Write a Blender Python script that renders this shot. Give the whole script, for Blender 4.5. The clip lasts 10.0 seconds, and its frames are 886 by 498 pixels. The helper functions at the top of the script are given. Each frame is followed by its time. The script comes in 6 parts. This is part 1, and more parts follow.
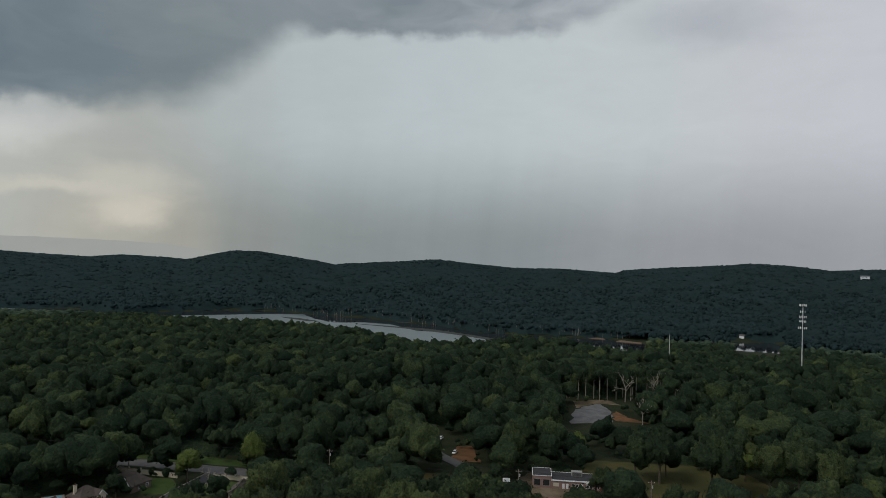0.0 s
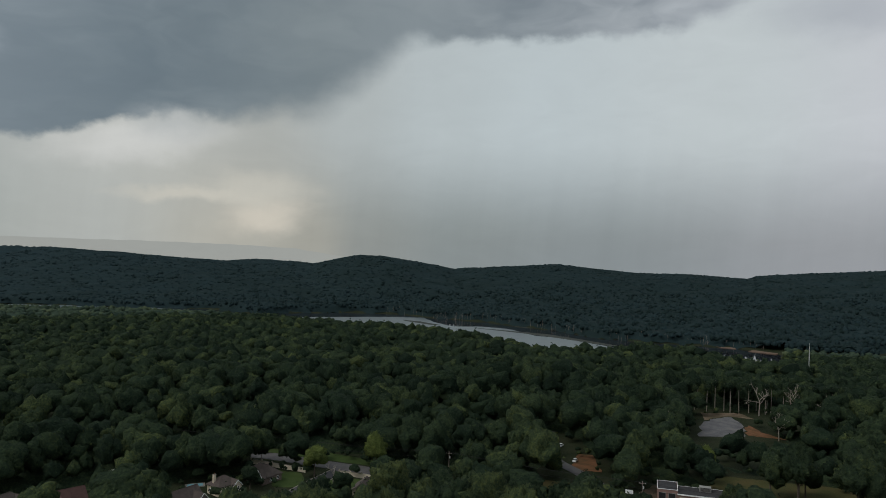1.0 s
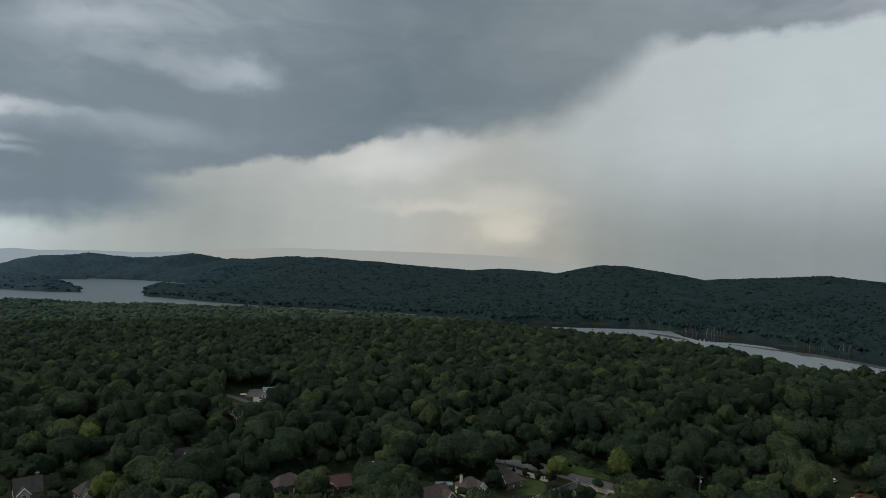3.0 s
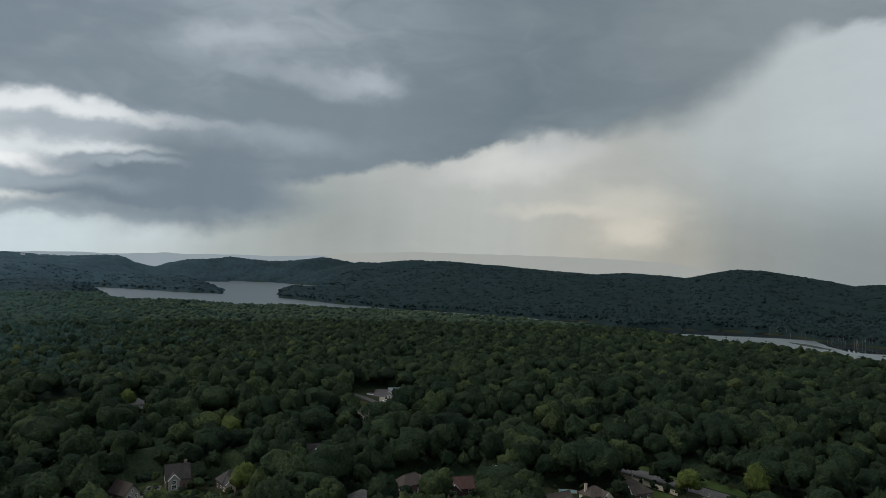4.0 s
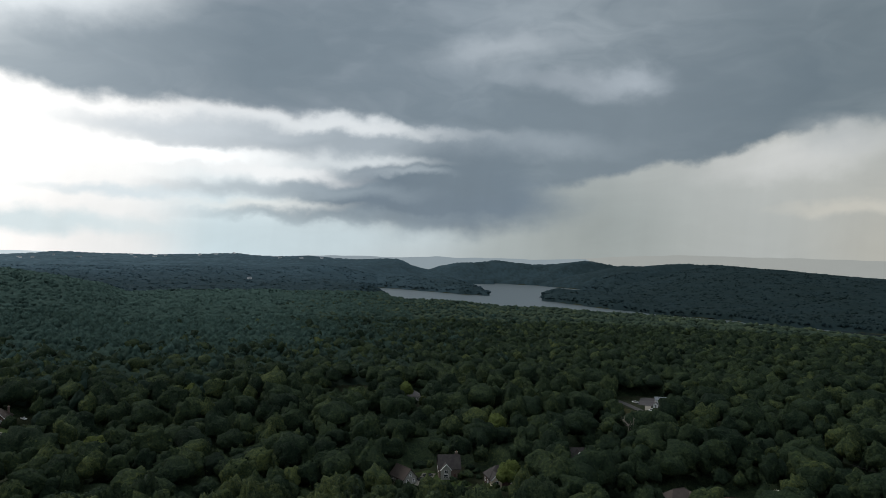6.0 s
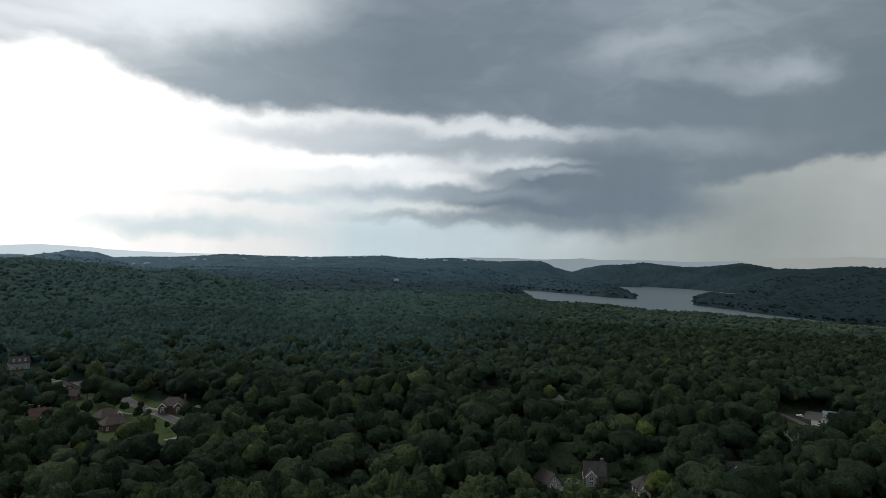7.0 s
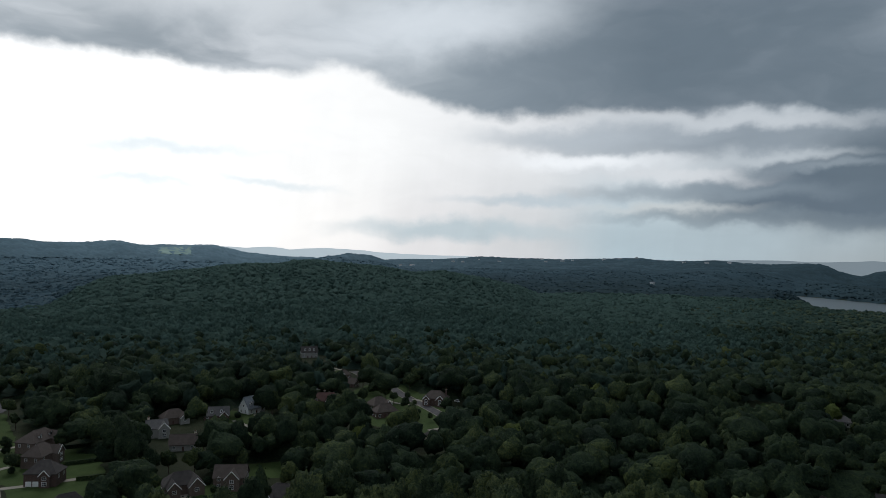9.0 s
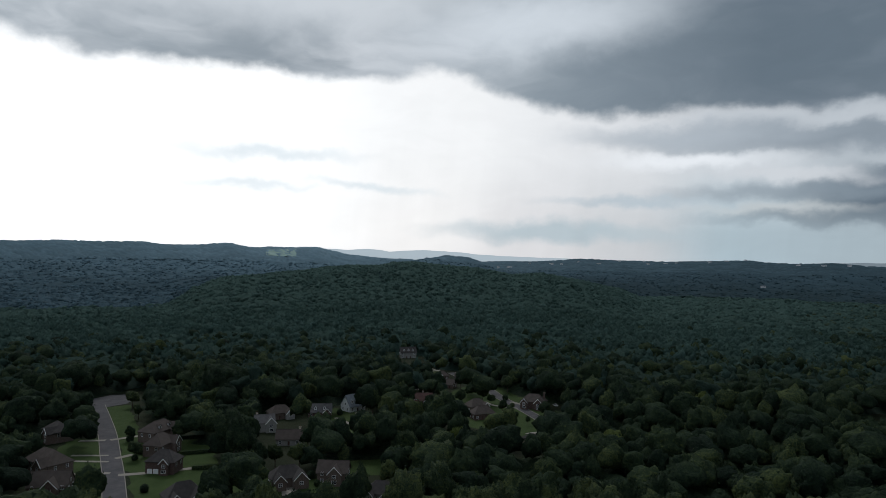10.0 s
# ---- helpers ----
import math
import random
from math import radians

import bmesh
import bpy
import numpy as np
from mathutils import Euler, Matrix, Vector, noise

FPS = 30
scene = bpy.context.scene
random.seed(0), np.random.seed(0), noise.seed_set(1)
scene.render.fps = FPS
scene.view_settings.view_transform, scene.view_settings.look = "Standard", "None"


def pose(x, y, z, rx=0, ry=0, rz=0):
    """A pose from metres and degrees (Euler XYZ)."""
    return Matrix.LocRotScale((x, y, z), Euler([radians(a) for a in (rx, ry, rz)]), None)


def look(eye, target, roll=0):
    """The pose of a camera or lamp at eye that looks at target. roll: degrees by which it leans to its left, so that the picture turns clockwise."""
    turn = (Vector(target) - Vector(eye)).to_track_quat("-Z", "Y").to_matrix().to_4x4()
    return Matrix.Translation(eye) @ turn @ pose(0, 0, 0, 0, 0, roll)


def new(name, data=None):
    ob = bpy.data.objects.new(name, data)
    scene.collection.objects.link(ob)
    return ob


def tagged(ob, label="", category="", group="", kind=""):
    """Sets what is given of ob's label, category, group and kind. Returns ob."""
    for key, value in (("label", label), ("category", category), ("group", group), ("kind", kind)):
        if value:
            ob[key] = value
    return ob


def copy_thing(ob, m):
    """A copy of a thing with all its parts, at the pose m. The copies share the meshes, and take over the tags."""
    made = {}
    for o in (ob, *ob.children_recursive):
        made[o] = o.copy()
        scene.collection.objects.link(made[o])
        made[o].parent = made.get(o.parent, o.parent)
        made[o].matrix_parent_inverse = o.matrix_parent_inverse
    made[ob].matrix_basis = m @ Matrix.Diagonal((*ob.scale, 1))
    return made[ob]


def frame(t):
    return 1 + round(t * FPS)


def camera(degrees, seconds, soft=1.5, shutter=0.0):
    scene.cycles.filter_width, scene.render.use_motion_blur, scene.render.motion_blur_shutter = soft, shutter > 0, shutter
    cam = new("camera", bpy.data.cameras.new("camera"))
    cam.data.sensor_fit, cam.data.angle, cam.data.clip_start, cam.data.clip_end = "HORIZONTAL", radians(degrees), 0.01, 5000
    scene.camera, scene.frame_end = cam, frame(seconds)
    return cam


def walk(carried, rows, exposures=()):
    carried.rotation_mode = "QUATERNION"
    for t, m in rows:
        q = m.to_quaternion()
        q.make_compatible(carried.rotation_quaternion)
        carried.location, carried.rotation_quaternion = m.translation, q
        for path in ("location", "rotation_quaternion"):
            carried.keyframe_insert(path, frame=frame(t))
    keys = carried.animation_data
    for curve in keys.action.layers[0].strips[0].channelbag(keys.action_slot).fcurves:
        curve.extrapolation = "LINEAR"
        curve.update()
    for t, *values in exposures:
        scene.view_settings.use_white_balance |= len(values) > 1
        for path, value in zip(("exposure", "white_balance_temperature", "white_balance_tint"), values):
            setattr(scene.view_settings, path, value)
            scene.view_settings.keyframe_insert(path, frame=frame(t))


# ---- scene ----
# ================= camera and its walk =================
EYE = 100.0
cam = camera(63.8, 10.0, soft=0.5)
# seconds, turn to the left, tilt, roll: the aircraft hovers and turns where it is
TURN = [
    (0.0, 0.0, 0.15, -1.30), (0.5, 4.70, 0.23, -1.30), (1.0, 9.55, 0.30, -1.30), (1.5, 14.30, 0.41, -1.30),
    (2.0, 18.95, 0.50, -1.30), (2.5, 23.86, 0.59, -1.30), (4.0, 38.65, 0.77, -1.32), (4.5, 43.48, 0.74, -1.32),
    (5.0, 48.50, 0.69, -1.32), (5.5, 53.85, 0.63, -1.30), (7.0, 71.00, 0.51, -1.20), (7.5, 76.35, 0.46, -1.16),
    (8.0, 81.50, 0.38, -1.14), (8.5, 86.50, 0.34, -1.13), (9.0, 91.12, 0.30, -1.10), (9.5, 95.00, 0.32, -1.10),
    (10.0, 98.96, 0.32, -1.12)]
# the picture darkens and cools as the bright gap comes into view
EXPO = [(0.0, -0.05, 6500, 10), (4.5, 0.05, 6450, 10), (5.5, 0.03, 6420, 10), (7.5, -0.13, 6280, 10), (9.0, -0.38, 6130, 10), (10.0, -0.48, 6060, 10)]
walk(cam, [(t, pose(0, 0, EYE, 90 + tilt, lean, turn)) for t, turn, tilt, lean in TURN], EXPO)


# ================= sky =================
def srgb(r, g, b, k=1.0):
    """A colour from 0..255 display values."""
    return tuple(k * ((c / 255 + 0.055) / 1.055) ** 2.4 if c > 10 else k * c / 3294.6 for c in (r, g, b)) + (1.0,)


class Net:
    """Short forms for wiring a node tree."""

    def __init__(self, tree):
        self.tree = tree

    def node(self, kind):
        return self.tree.nodes.new(kind)

    def put(self, socket, value):
        if isinstance(value, bpy.types.NodeSocket):
            self.tree.links.new(value, socket)
        else:
            socket.default_value = value

    def math(self, op, *args):
        n = self.node("ShaderNodeMath")
        n.operation = op
        for i, a in enumerate(args):
            self.put(n.inputs[i], a)
        return n.outputs[0]

    def mix(self, fac, a, b):
        n = self.node("ShaderNodeMix")
        n.data_type = "RGBA"
        self.put(n.inputs[0], fac)
        self.put(n.inputs[6], a)
        self.put(n.inputs[7], b)
        return n.outputs[2]

    def step(self, value, low, high, kind="SMOOTHSTEP"):
        n = self.node("ShaderNodeMapRange")
        n.interpolation_type = kind
        self.put(n.inputs[0], value)
        self.put(n.inputs[1], low)
        self.put(n.inputs[2], high)
        return n.outputs[0]

    def ramp(self, value, low, high, stops, smooth="LINEAR"):
        """A colour along value, from stops of (place, colour)."""
        n = self.node("ShaderNodeValToRGB")
        n.color_ramp.interpolation = smooth
        els = n.color_ramp.elements
        for i, (at, colour) in enumerate(stops):
            e = els[i] if i < 2 else els.new(1.0)
            e.position = (at - low) / (high - low)
            e.color = colour
        self.put(n.inputs[0], self.step(value, low, high, "LINEAR"))
        return n.outputs[0]

    def noise(self, vector, scale, detail=4.0, rough=0.5, seed=0.0):
        n = self.node("ShaderNodeTexNoise")
        n.noise_dimensions = "4D"
        self.put(n.inputs["Vector"], vector)
        n.inputs["W"].default_value = seed
        n.inputs["Scale"].default_value = scale
        n.inputs["Detail"].default_value = detail
        n.inputs["Roughness"].default_value = rough
        return n.outputs[0]


SUN_TURN, SUN_RISE = 112.0, 50.0
world = bpy.data.worlds.new("storm_sky")
scene.world = world
world.use_nodes = True
world.node_tree.nodes.clear()
W = Net(world.node_tree)
way = W.node("ShaderNodeTexCoord").outputs["Generated"]
axes = W.node("ShaderNodeSeparateXYZ")
W.put(axes.inputs[0], way)
turn_ = W.math("MULTIPLY", W.math("ARCTAN2", W.math("MULTIPLY", axes.outputs[0], -1.0), axes.outputs[1]), 180 / math.pi)
rise_ = W.math("MULTIPLY", W.math("ARCSINE", axes.outputs[2]), 180 / math.pi)
flat = W.node("ShaderNodeCombineXYZ")
W.put(flat.inputs[0], W.math("MULTIPLY", turn_, 0.4))
W.put(flat.inputs[1], rise_)
flat = flat.outputs[0]
# billows: the same directions, folded by slower swirls
swirl = W.node("ShaderNodeTexNoise")
W.put(swirl.inputs["Vector"], flat)
swirl.inputs["Scale"].default_value, swirl.inputs["Detail"].default_value = 0.25, 3.0
fold = W.node("ShaderNodeVectorMath")
fold.operation = "MULTIPLY_ADD"
W.put(fold.inputs[0], swirl.outputs["Color"])
fold.inputs[1].default_value = (4.5, 5.0, 0.0)
W.put(fold.inputs[2], flat)
billow = fold.outputs[0]
# falling rain: fine upright streaks
rain_way = W.node("ShaderNodeCombineXYZ")
W.put(rain_way.inputs[0], W.math("ADD", turn_, W.math("MULTIPLY", rise_, 0.12)))
W.put(rain_way.inputs[1], W.math("MULTIPLY", rise_, 0.06))
rain_way = rain_way.outputs[0]
# the clouds' edges are stirred at three sizes
big = W.math("SUBTRACT", W.noise(flat, 0.22, 3.0, 0.5, 1.0), 0.5)
puff = W.node("ShaderNodeCombineXYZ")
W.put(puff.inputs[0], W.math("MULTIPLY", turn_, 0.75))
W.put(puff.inputs[1], rise_)
mid = W.math("SUBTRACT", W.noise(puff.outputs[0], 0.42, 6.0, 0.55, 2.0), 0.5)
side = W.math("SUBTRACT", W.noise(flat, 0.35, 5.0, 0.55, 5.0), 0.5)
u = W.math("ADD", turn_, W.math("MULTIPLY", side, 5.0))
v = W.math("ADD", rise_, W.math("ADD", W.math("MULTIPLY", big, 1.0), W.math("MULTIPLY", mid, 2.6)))

# veil of rain and bright gaps low in the sky, from right to left
low_c = W.ramp(turn_, -40, 150, [
    (-40, srgb(160, 162, 168)), (-20, srgb(150, 154, 159)), (-3, srgb(136, 144, 147)), (9, srgb(136, 144, 145)),
    (16, srgb(143, 148, 146)), (20, srgb(162, 162, 154)), (26, srgb(176, 175, 166)), (36, srgb(174, 178, 175)),
    (48, srgb(160, 167, 164)), (55, srgb(166, 174, 173)), (62, srgb(190, 200, 202)), (69, srgb(196, 210, 214)),
    (77, srgb(205, 222, 227)), (84, srgb(236, 236, 234, 1.0)), (92, srgb(246, 242, 238, 1.12)), (101, srgb(249, 244, 237, 1.42)),
    (112, srgb(248, 245, 239, 1.65)), (132, srgb(248, 245, 239, 1.75)), (150, srgb(225, 228, 230))], "EASE")
mid_c = W.ramp(turn_, -40, 150, [
    (-40, srgb(198, 200, 207)), (-26, srgb(197, 200, 205)), (-12, srgb(193, 201, 203)), (2, srgb(187, 197, 200)),
    (11, srgb(182, 191, 193)), (17, srgb(176, 183, 183)), (24, srgb(172, 175, 171)), (33, srgb(186, 188, 183)),
    (42, srgb(176, 180, 177)), (52, srgb(158, 166, 167)), (60, srgb(190, 198, 201)), (67, srgb(216, 221, 223)),
    (75, srgb(243, 244, 243)), (86, srgb(247, 245, 241, 1.22)), (100, srgb(248, 245, 239, 1.44)), (112, srgb(248, 245, 239, 1.65)), (132, srgb(248, 245, 239, 1.75)),
    (150, srgb(230, 234, 238))], "EASE")
cloud = W.mix(W.step(rise_, 0.5, 10.0), low_c, mid_c)


def patch(base, at, height, wide, tall, colour, amount=1.0, soft=0.6, slope=0.0, stir=True):
    """One soft-edged piece of cloud or glow at a turn and a rise, in degrees."""
    du = W.math("SUBTRACT", u if stir else turn_, at)
    dv = W.math("SUBTRACT", W.math("SUBTRACT", v if stir else rise_, height), W.math("MULTIPLY", du, slope))
    a = W.math("DIVIDE", du, wide)
    b = W.math("DIVIDE", dv, tall)
    r = W.math("SQRT", W.math("ADD", W.math("MULTIPLY", a, a), W.math("MULTIPLY", b, b)))
    m = W.math("MULTIPLY", W.step(r, 1 + soft, max(0.0, 1 - soft)), amount)
    return W.mix(m, base, colour)


# glow low over the far ridge, and darker falls of rain beside it
cloud = patch(cloud, 24.0, 4.6, 3.4, 1.2, srgb(196, 194, 184), 0.8, 0.7)
cloud = patch(cloud, 23.3, 2.5, 2.6, 1.1, srgb(208, 202, 189), 0.85, 0.8)
cloud = patch(cloud, 29.5, 4.0, 4.0, 0.5, srgb(208, 204, 192), 0.6, 0.8)
cloud = patch(cloud, 33.0, 7.6, 5.0, 1.2, srgb(208, 209, 206), 0.8, 0.8, -0.12)
cloud = patch(cloud, 47.0, 2.6, 4.0, 2.6, srgb(146, 153, 152), 0.55, 0.9, 0.0, False)

# the dark deck overhead, with its ragged lower edge
edge = W.ramp(turn_, -40, 150, [(a, (e / 30, e / 30, e / 30, 1)) for a, e in (
    (-40, 28), (-17, 21.0), (-13, 18.2), (-9, 16.8), (-1, 16.5), (7, 16.7), (12.5, 16.2), (15.5, 13.4), (20, 10.4), (27, 9.6),
    (32, 9.4), (37, 8.2), (45, 6.9), (53, 5.2), (57, 4.4), (60, 6.5), (64, 10.6), (72, 10.6), (82, 10.6), (88.5, 10.7),
    (93, 12.0), (97, 13.8), (100, 14.4), (104, 13.4), (108, 13.0), (116, 13.8), (124, 13.5), (131, 14.2), (150, 16.0))])
edge = W.math("MULTIPLY", edge, 30.0)
over = W.math("SUBTRACT", v, edge)
soft_ = W.ramp(turn_, -40, 150, [(a, (s / 10, s / 10, s / 10, 1)) for a, s in (
    (-40, 6), (-14, 2.0), (-6, 1.0), (10, 1.1), (14, 4.0), (19, 4.5), (26, 2.0), (32, 0.8), (60, 1.0), (80, 1.5), (95, 1.5), (105, 1.3), (150, 1.5))])
deck = W.step(W.math("DIVIDE", over, W.math("MULTIPLY", soft_, 10.0)), -0.35, 0.65)
dark_c = W.ramp(turn_, -40, 150, [
    (-40, srgb(176, 180, 188)), (-14, srgb(152, 159, 166)), (-7, srgb(124, 133, 141)), (4, srgb(121, 131, 138)), (12, srgb(132, 142, 147)),
    (20, srgb(118, 129, 134)), (32, srgb(106, 119, 127)), (44, srgb(120, 132, 140)), (58, srgb(120, 133, 142)), (75, srgb(119, 132, 141)),
    (88, srgb(150, 161, 168)), (96, srgb(160, 171, 177)), (106, srgb(164, 173, 178)), (120, srgb(176, 184, 188)), (131, srgb(180, 188, 192)), (150, srgb(170, 176, 182))])
lite_c = W.ramp(turn_, -40, 150, [
    (-40, srgb(196, 199, 205)), (-14, srgb(186, 192, 197)), (4, srgb(150, 159, 164)), (20, srgb(130, 140, 144)), (35, srgb(122, 134, 141)),
    (48, srgb(160, 170, 176)), (58, srgb(148, 159, 167)), (75, srgb(142, 152, 160)), (88, srgb(172, 182, 187)), (97, srgb(226, 230, 231)),
    (112, srgb(244, 246, 246)), (131, srgb(240, 243, 243)), (150, srgb(200, 205, 210))])
mottle = W.math("ADD", W.math("MULTIPLY", W.noise(billow, 0.17, 5.0, 0.5, 9.0), 0.75), W.math("MULTIPLY", W.noise(billow, 0.55, 4.0, 0.5, 19.0), 0.25))
deck_c = W.mix(W.step(mottle, 0.40, 0.68), dark_c, lite_c)
# higher up the deck grows paler towards the bright side
deck_c = W.mix(W.math("MULTIPLY", W.step(over, 1.5, 6.0), W.step(turn_, 86, 108)), deck_c, srgb(240, 243, 243))
cloud = W.mix(deck, cloud, deck_c)

# bright tears in the deck
cloud = patch(cloud, 55.0, 16.3, 4.2, 0.9, srgb(206, 213, 218), 0.4, 1.0, -0.12)
cloud = patch(cloud, 49.0, 13.6, 4.4, 0.8, srgb(182, 190, 197), 0.45, 1.0, 0.12)
cloud = patch(cloud, 44.5, 13.7, 2.3, 0.7, srgb(180, 189, 196), 0.7, 0.95)
cloud = patch(cloud, 30.5, 9.0, 2.6, 1.0, srgb(176, 181, 182), 0.6, 0.9)
cloud = patch(cloud, -20.0, 17.2, 4.5, 1.6, srgb(164, 170, 178), 0.6, 0.9, 0.1)

cloud = patch(cloud, 91.0, 18.0, 8.0, 2.2, srgb(236, 240, 241, 1.2), 0.8, 0.9, -0.1)

# the bank between the deck and the bright gap
cloud = patch(cloud, 66.0, 8.9, 16.0, 1.3, srgb(160, 170, 177), 0.95, 0.6, 0.0)
cloud = patch(cloud, 80.0, 9.2, 7.0, 0.9, srgb(206, 213, 217), 0.8, 0.9, 0.0)
cloud = patch(cloud, 67.5, 10.0, 8.0, 0.5, srgb(226, 230, 231), 0.9, 0.8, 0.02)
cloud = patch(cloud, 61.0, 4.6, 10.5, 2.6, srgb(112, 126, 138), 1.0, 0.35, 0.02)
cloud = patch(cloud, 58.0, 7.0, 5.0, 2.5, srgb(112, 125, 135), 0.9, 0.6)
cloud = patch(cloud, 74.0, 6.3, 6.0, 0.55, srgb(246, 247, 246), 0.9, 0.8, 0.05)
cloud = patch(cloud, 66.0, 7.3, 4.5, 0.35, srgb(214, 220, 222), 0.8, 0.9, -0.05)
cloud = patch(cloud, 72.0, 4.9, 8.0, 0.7, srgb(158, 170, 178), 0.7, 0.7)
cloud = patch(cloud, 73.5, 3.5, 5.0, 0.4, srgb(228, 230, 226), 0.7, 0.8)
cloud = patch(cloud, 68.0, 2.9, 9.0, 0.45, srgb(136, 149, 158), 0.7, 0.7)
cloud = patch(cloud, 80.0, 7.4, 5.0, 0.5, srgb(250, 250, 248, 1.3), 0.8, 0.9)
cloud = patch(cloud, 62.5, 6.6, 3.0, 0.3, srgb(176, 186, 192), 0.6, 0.9, -0.08)
cloud = patch(cloud, 70.0, 1.3, 9.0, 1.0, srgb(196, 211, 216), 0.6, 0.9, 0.0, False)
# thin grey streaks in the bright gap
cloud = patch(cloud, 84.0, 4.3, 5.0, 0.4, srgb(206, 220, 226), 0.7, 0.9)
cloud = patch(cloud, 90.0, 1.8, 8.0, 0.8, srgb(206, 222, 226), 0.8, 0.7)
cloud = patch(cloud, 113.0, 7.5, 5.5, 0.42, srgb(222, 236, 240, 1.15), 0.52, 0.9, -0.02)
cloud = patch(cloud, 114.0, 5.0, 3.5, 0.3, srgb(222, 236, 240, 1.2), 0.45, 0.9)
cloud = patch(cloud, 105.0, 5.3, 3.8, 0.32, srgb(222, 236, 240, 1.15), 0.49, 0.9, 0.1)

# fine grain over all, and an even overcast above
grain = W.noise(billow, 0.9, 5.0, 0.5, 14.0)
streak = W.math("MULTIPLY", W.math("SUBTRACT", W.noise(rain_way, 0.35, 5.0, 0.6, 21.0), 0.5), W.step(rise_, 15, 2))
grey = W.node("ShaderNodeHueSaturation")
W.put(grey.inputs["Color"], cloud)
W.put(grey.inputs["Value"], W.math("ADD", W.math("ADD", W.math("MULTIPLY", grain, 0.10), W.math("MULTIPLY", streak, 0.16)), 0.95))
cloud = grey.outputs[0]
cloud = W.mix(W.step(rise_, 21, 40), cloud, W.mix(W.noise(way, 2.0, 4.0, 0.5, 3.0), srgb(120, 131, 140), srgb(176, 184, 190)))
# unseen rear sky made brighter, added to lift surfaces that face the camera
rear = W.math("MAXIMUM", W.step(turn_, 142, 160), W.step(turn_, -36, -60))
cloud = W.mix(rear, cloud, W.mix(W.noise(way, 2.0, 4.0, 0.5, 3.0), srgb(172, 181, 188), srgb(212, 218, 223)))
clear = W.node("ShaderNodeTexSky")
clear.sky_type, clear.sun_disc = "NISHITA", False
clear.sun_elevation, clear.sun_rotation = radians(SUN_RISE), radians(-SUN_TURN)
thin = W.node("ShaderNodeVectorMath")
thin.operation = "SCALE"
W.put(thin.inputs[0], clear.outputs[0])
thin.inputs["Scale"].default_value = 0.1
shown = W.mix(0.97, thin.outputs[0], cloud)
glow = W.node("ShaderNodeBackground")
W.put(glow.inputs[0], shown)
glow.inputs[1].default_value = 1.0
W.put(W.node("ShaderNodeOutputWorld").inputs[0], glow.outputs[0])

sun = new("sun", bpy.data.lights.new("sun", "SUN"))
sun.data.energy, sun.data.angle, sun.data.color = 1.4, radians(25), (1.0, 0.96, 0.9)
sun_way = Vector((-math.sin(radians(SUN_TURN)) * math.cos(radians(SUN_RISE)), math.cos(radians(SUN_TURN)) * math.cos(radians(SUN_RISE)), math.sin(radians(SUN_RISE))))
sun.matrix_world = look(sun_way * 500, (0, 0, 0))


# ================= materials =================
def surface(name, colours, size=1.0, fine=12.0, rough=0.8, bump=0.3, spec=0.3, metal=0.0, tone="", through_light=0.0, detail=0.35):
    """A rough surface of two or three colours, mottled at two sizes (size: metres of the large mottling)."""
    m = bpy.data.materials.new(name)
    m.use_nodes = True
    n = Net(m.node_tree)
    b = m.node_tree.nodes["Principled BSDF"]
    place = n.node("ShaderNodeNewGeometry")
    large = n.noise(place.outputs["Position"], 1.0 / size, 4.0, 0.55, 1.0)
    small = n.noise(place.outputs["Position"], fine / size, 3.0, 0.65, 4.0)
    if detail > 0.5:
        small = n.step(small, 0.3, 0.7)
    t = n.math("ADD", n.math("MULTIPLY", n.step(large, 0.3, 0.7), 1 - detail), n.math("MULTIPLY", small, detail))
    if tone == "tree":
        at = n.node("ShaderNodeAttribute")
        at.attribute_name = "tone"
        t = n.math("ADD", n.math("MULTIPLY", at.outputs["Fac"], 0.64), n.math("MULTIPLY", n.math("SUBTRACT", t, 0.2), 0.74))
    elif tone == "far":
        # the tone attribute is a painted haze level along the colour ramp
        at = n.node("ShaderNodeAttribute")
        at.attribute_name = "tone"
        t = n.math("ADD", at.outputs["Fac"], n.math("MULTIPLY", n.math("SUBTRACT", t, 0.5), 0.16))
    elif tone == "thing":
        t = n.math("ADD", n.math("MULTIPLY", n.node("ShaderNodeObjectInfo").outputs["Random"], 0.46), n.math("MULTIPLY", n.math("SUBTRACT", t, 0.2), 0.74))
    if tone in ("tree", "thing"):
        leaf = n.math("MULTIPLY", n.math("SUBTRACT", place.outputs["Random Per Island"], 0.5), 0.42)
        t = n.math("ADD", t, leaf)
    k = len(colours) - 1
    c = n.ramp(t, 0.0, 1.0, [(i / k, (*col, 1)) for i, col in enumerate(colours)])
    n.put(b.inputs["Base Color"], c)
    b.inputs["Roughness"].default_value = rough
    b.inputs["Specular IOR Level"].default_value = spec
    b.inputs["Metallic"].default_value = metal
    if bump:
        bu = n.node("ShaderNodeBump")
        bu.inputs["Strength"].default_value = bump
        bu.inputs["Distance"].default_value = size * 0.05
        n.put(bu.inputs["Height"], small)
        n.put(b.inputs["Normal"], bu.outputs[0])
    if through_light:
        tr = n.node("ShaderNodeBsdfTranslucent")
        n.put(tr.inputs[0], c)
        mx = n.node("ShaderNodeMixShader")
        mx.inputs[0].default_value = through_light
        n.put(mx.inputs[1], b.outputs[0])
        n.put(mx.inputs[2], tr.outputs[0])
        n.put(m.node_tree.nodes["Material Output"].inputs[0], mx.outputs[0])
    return m


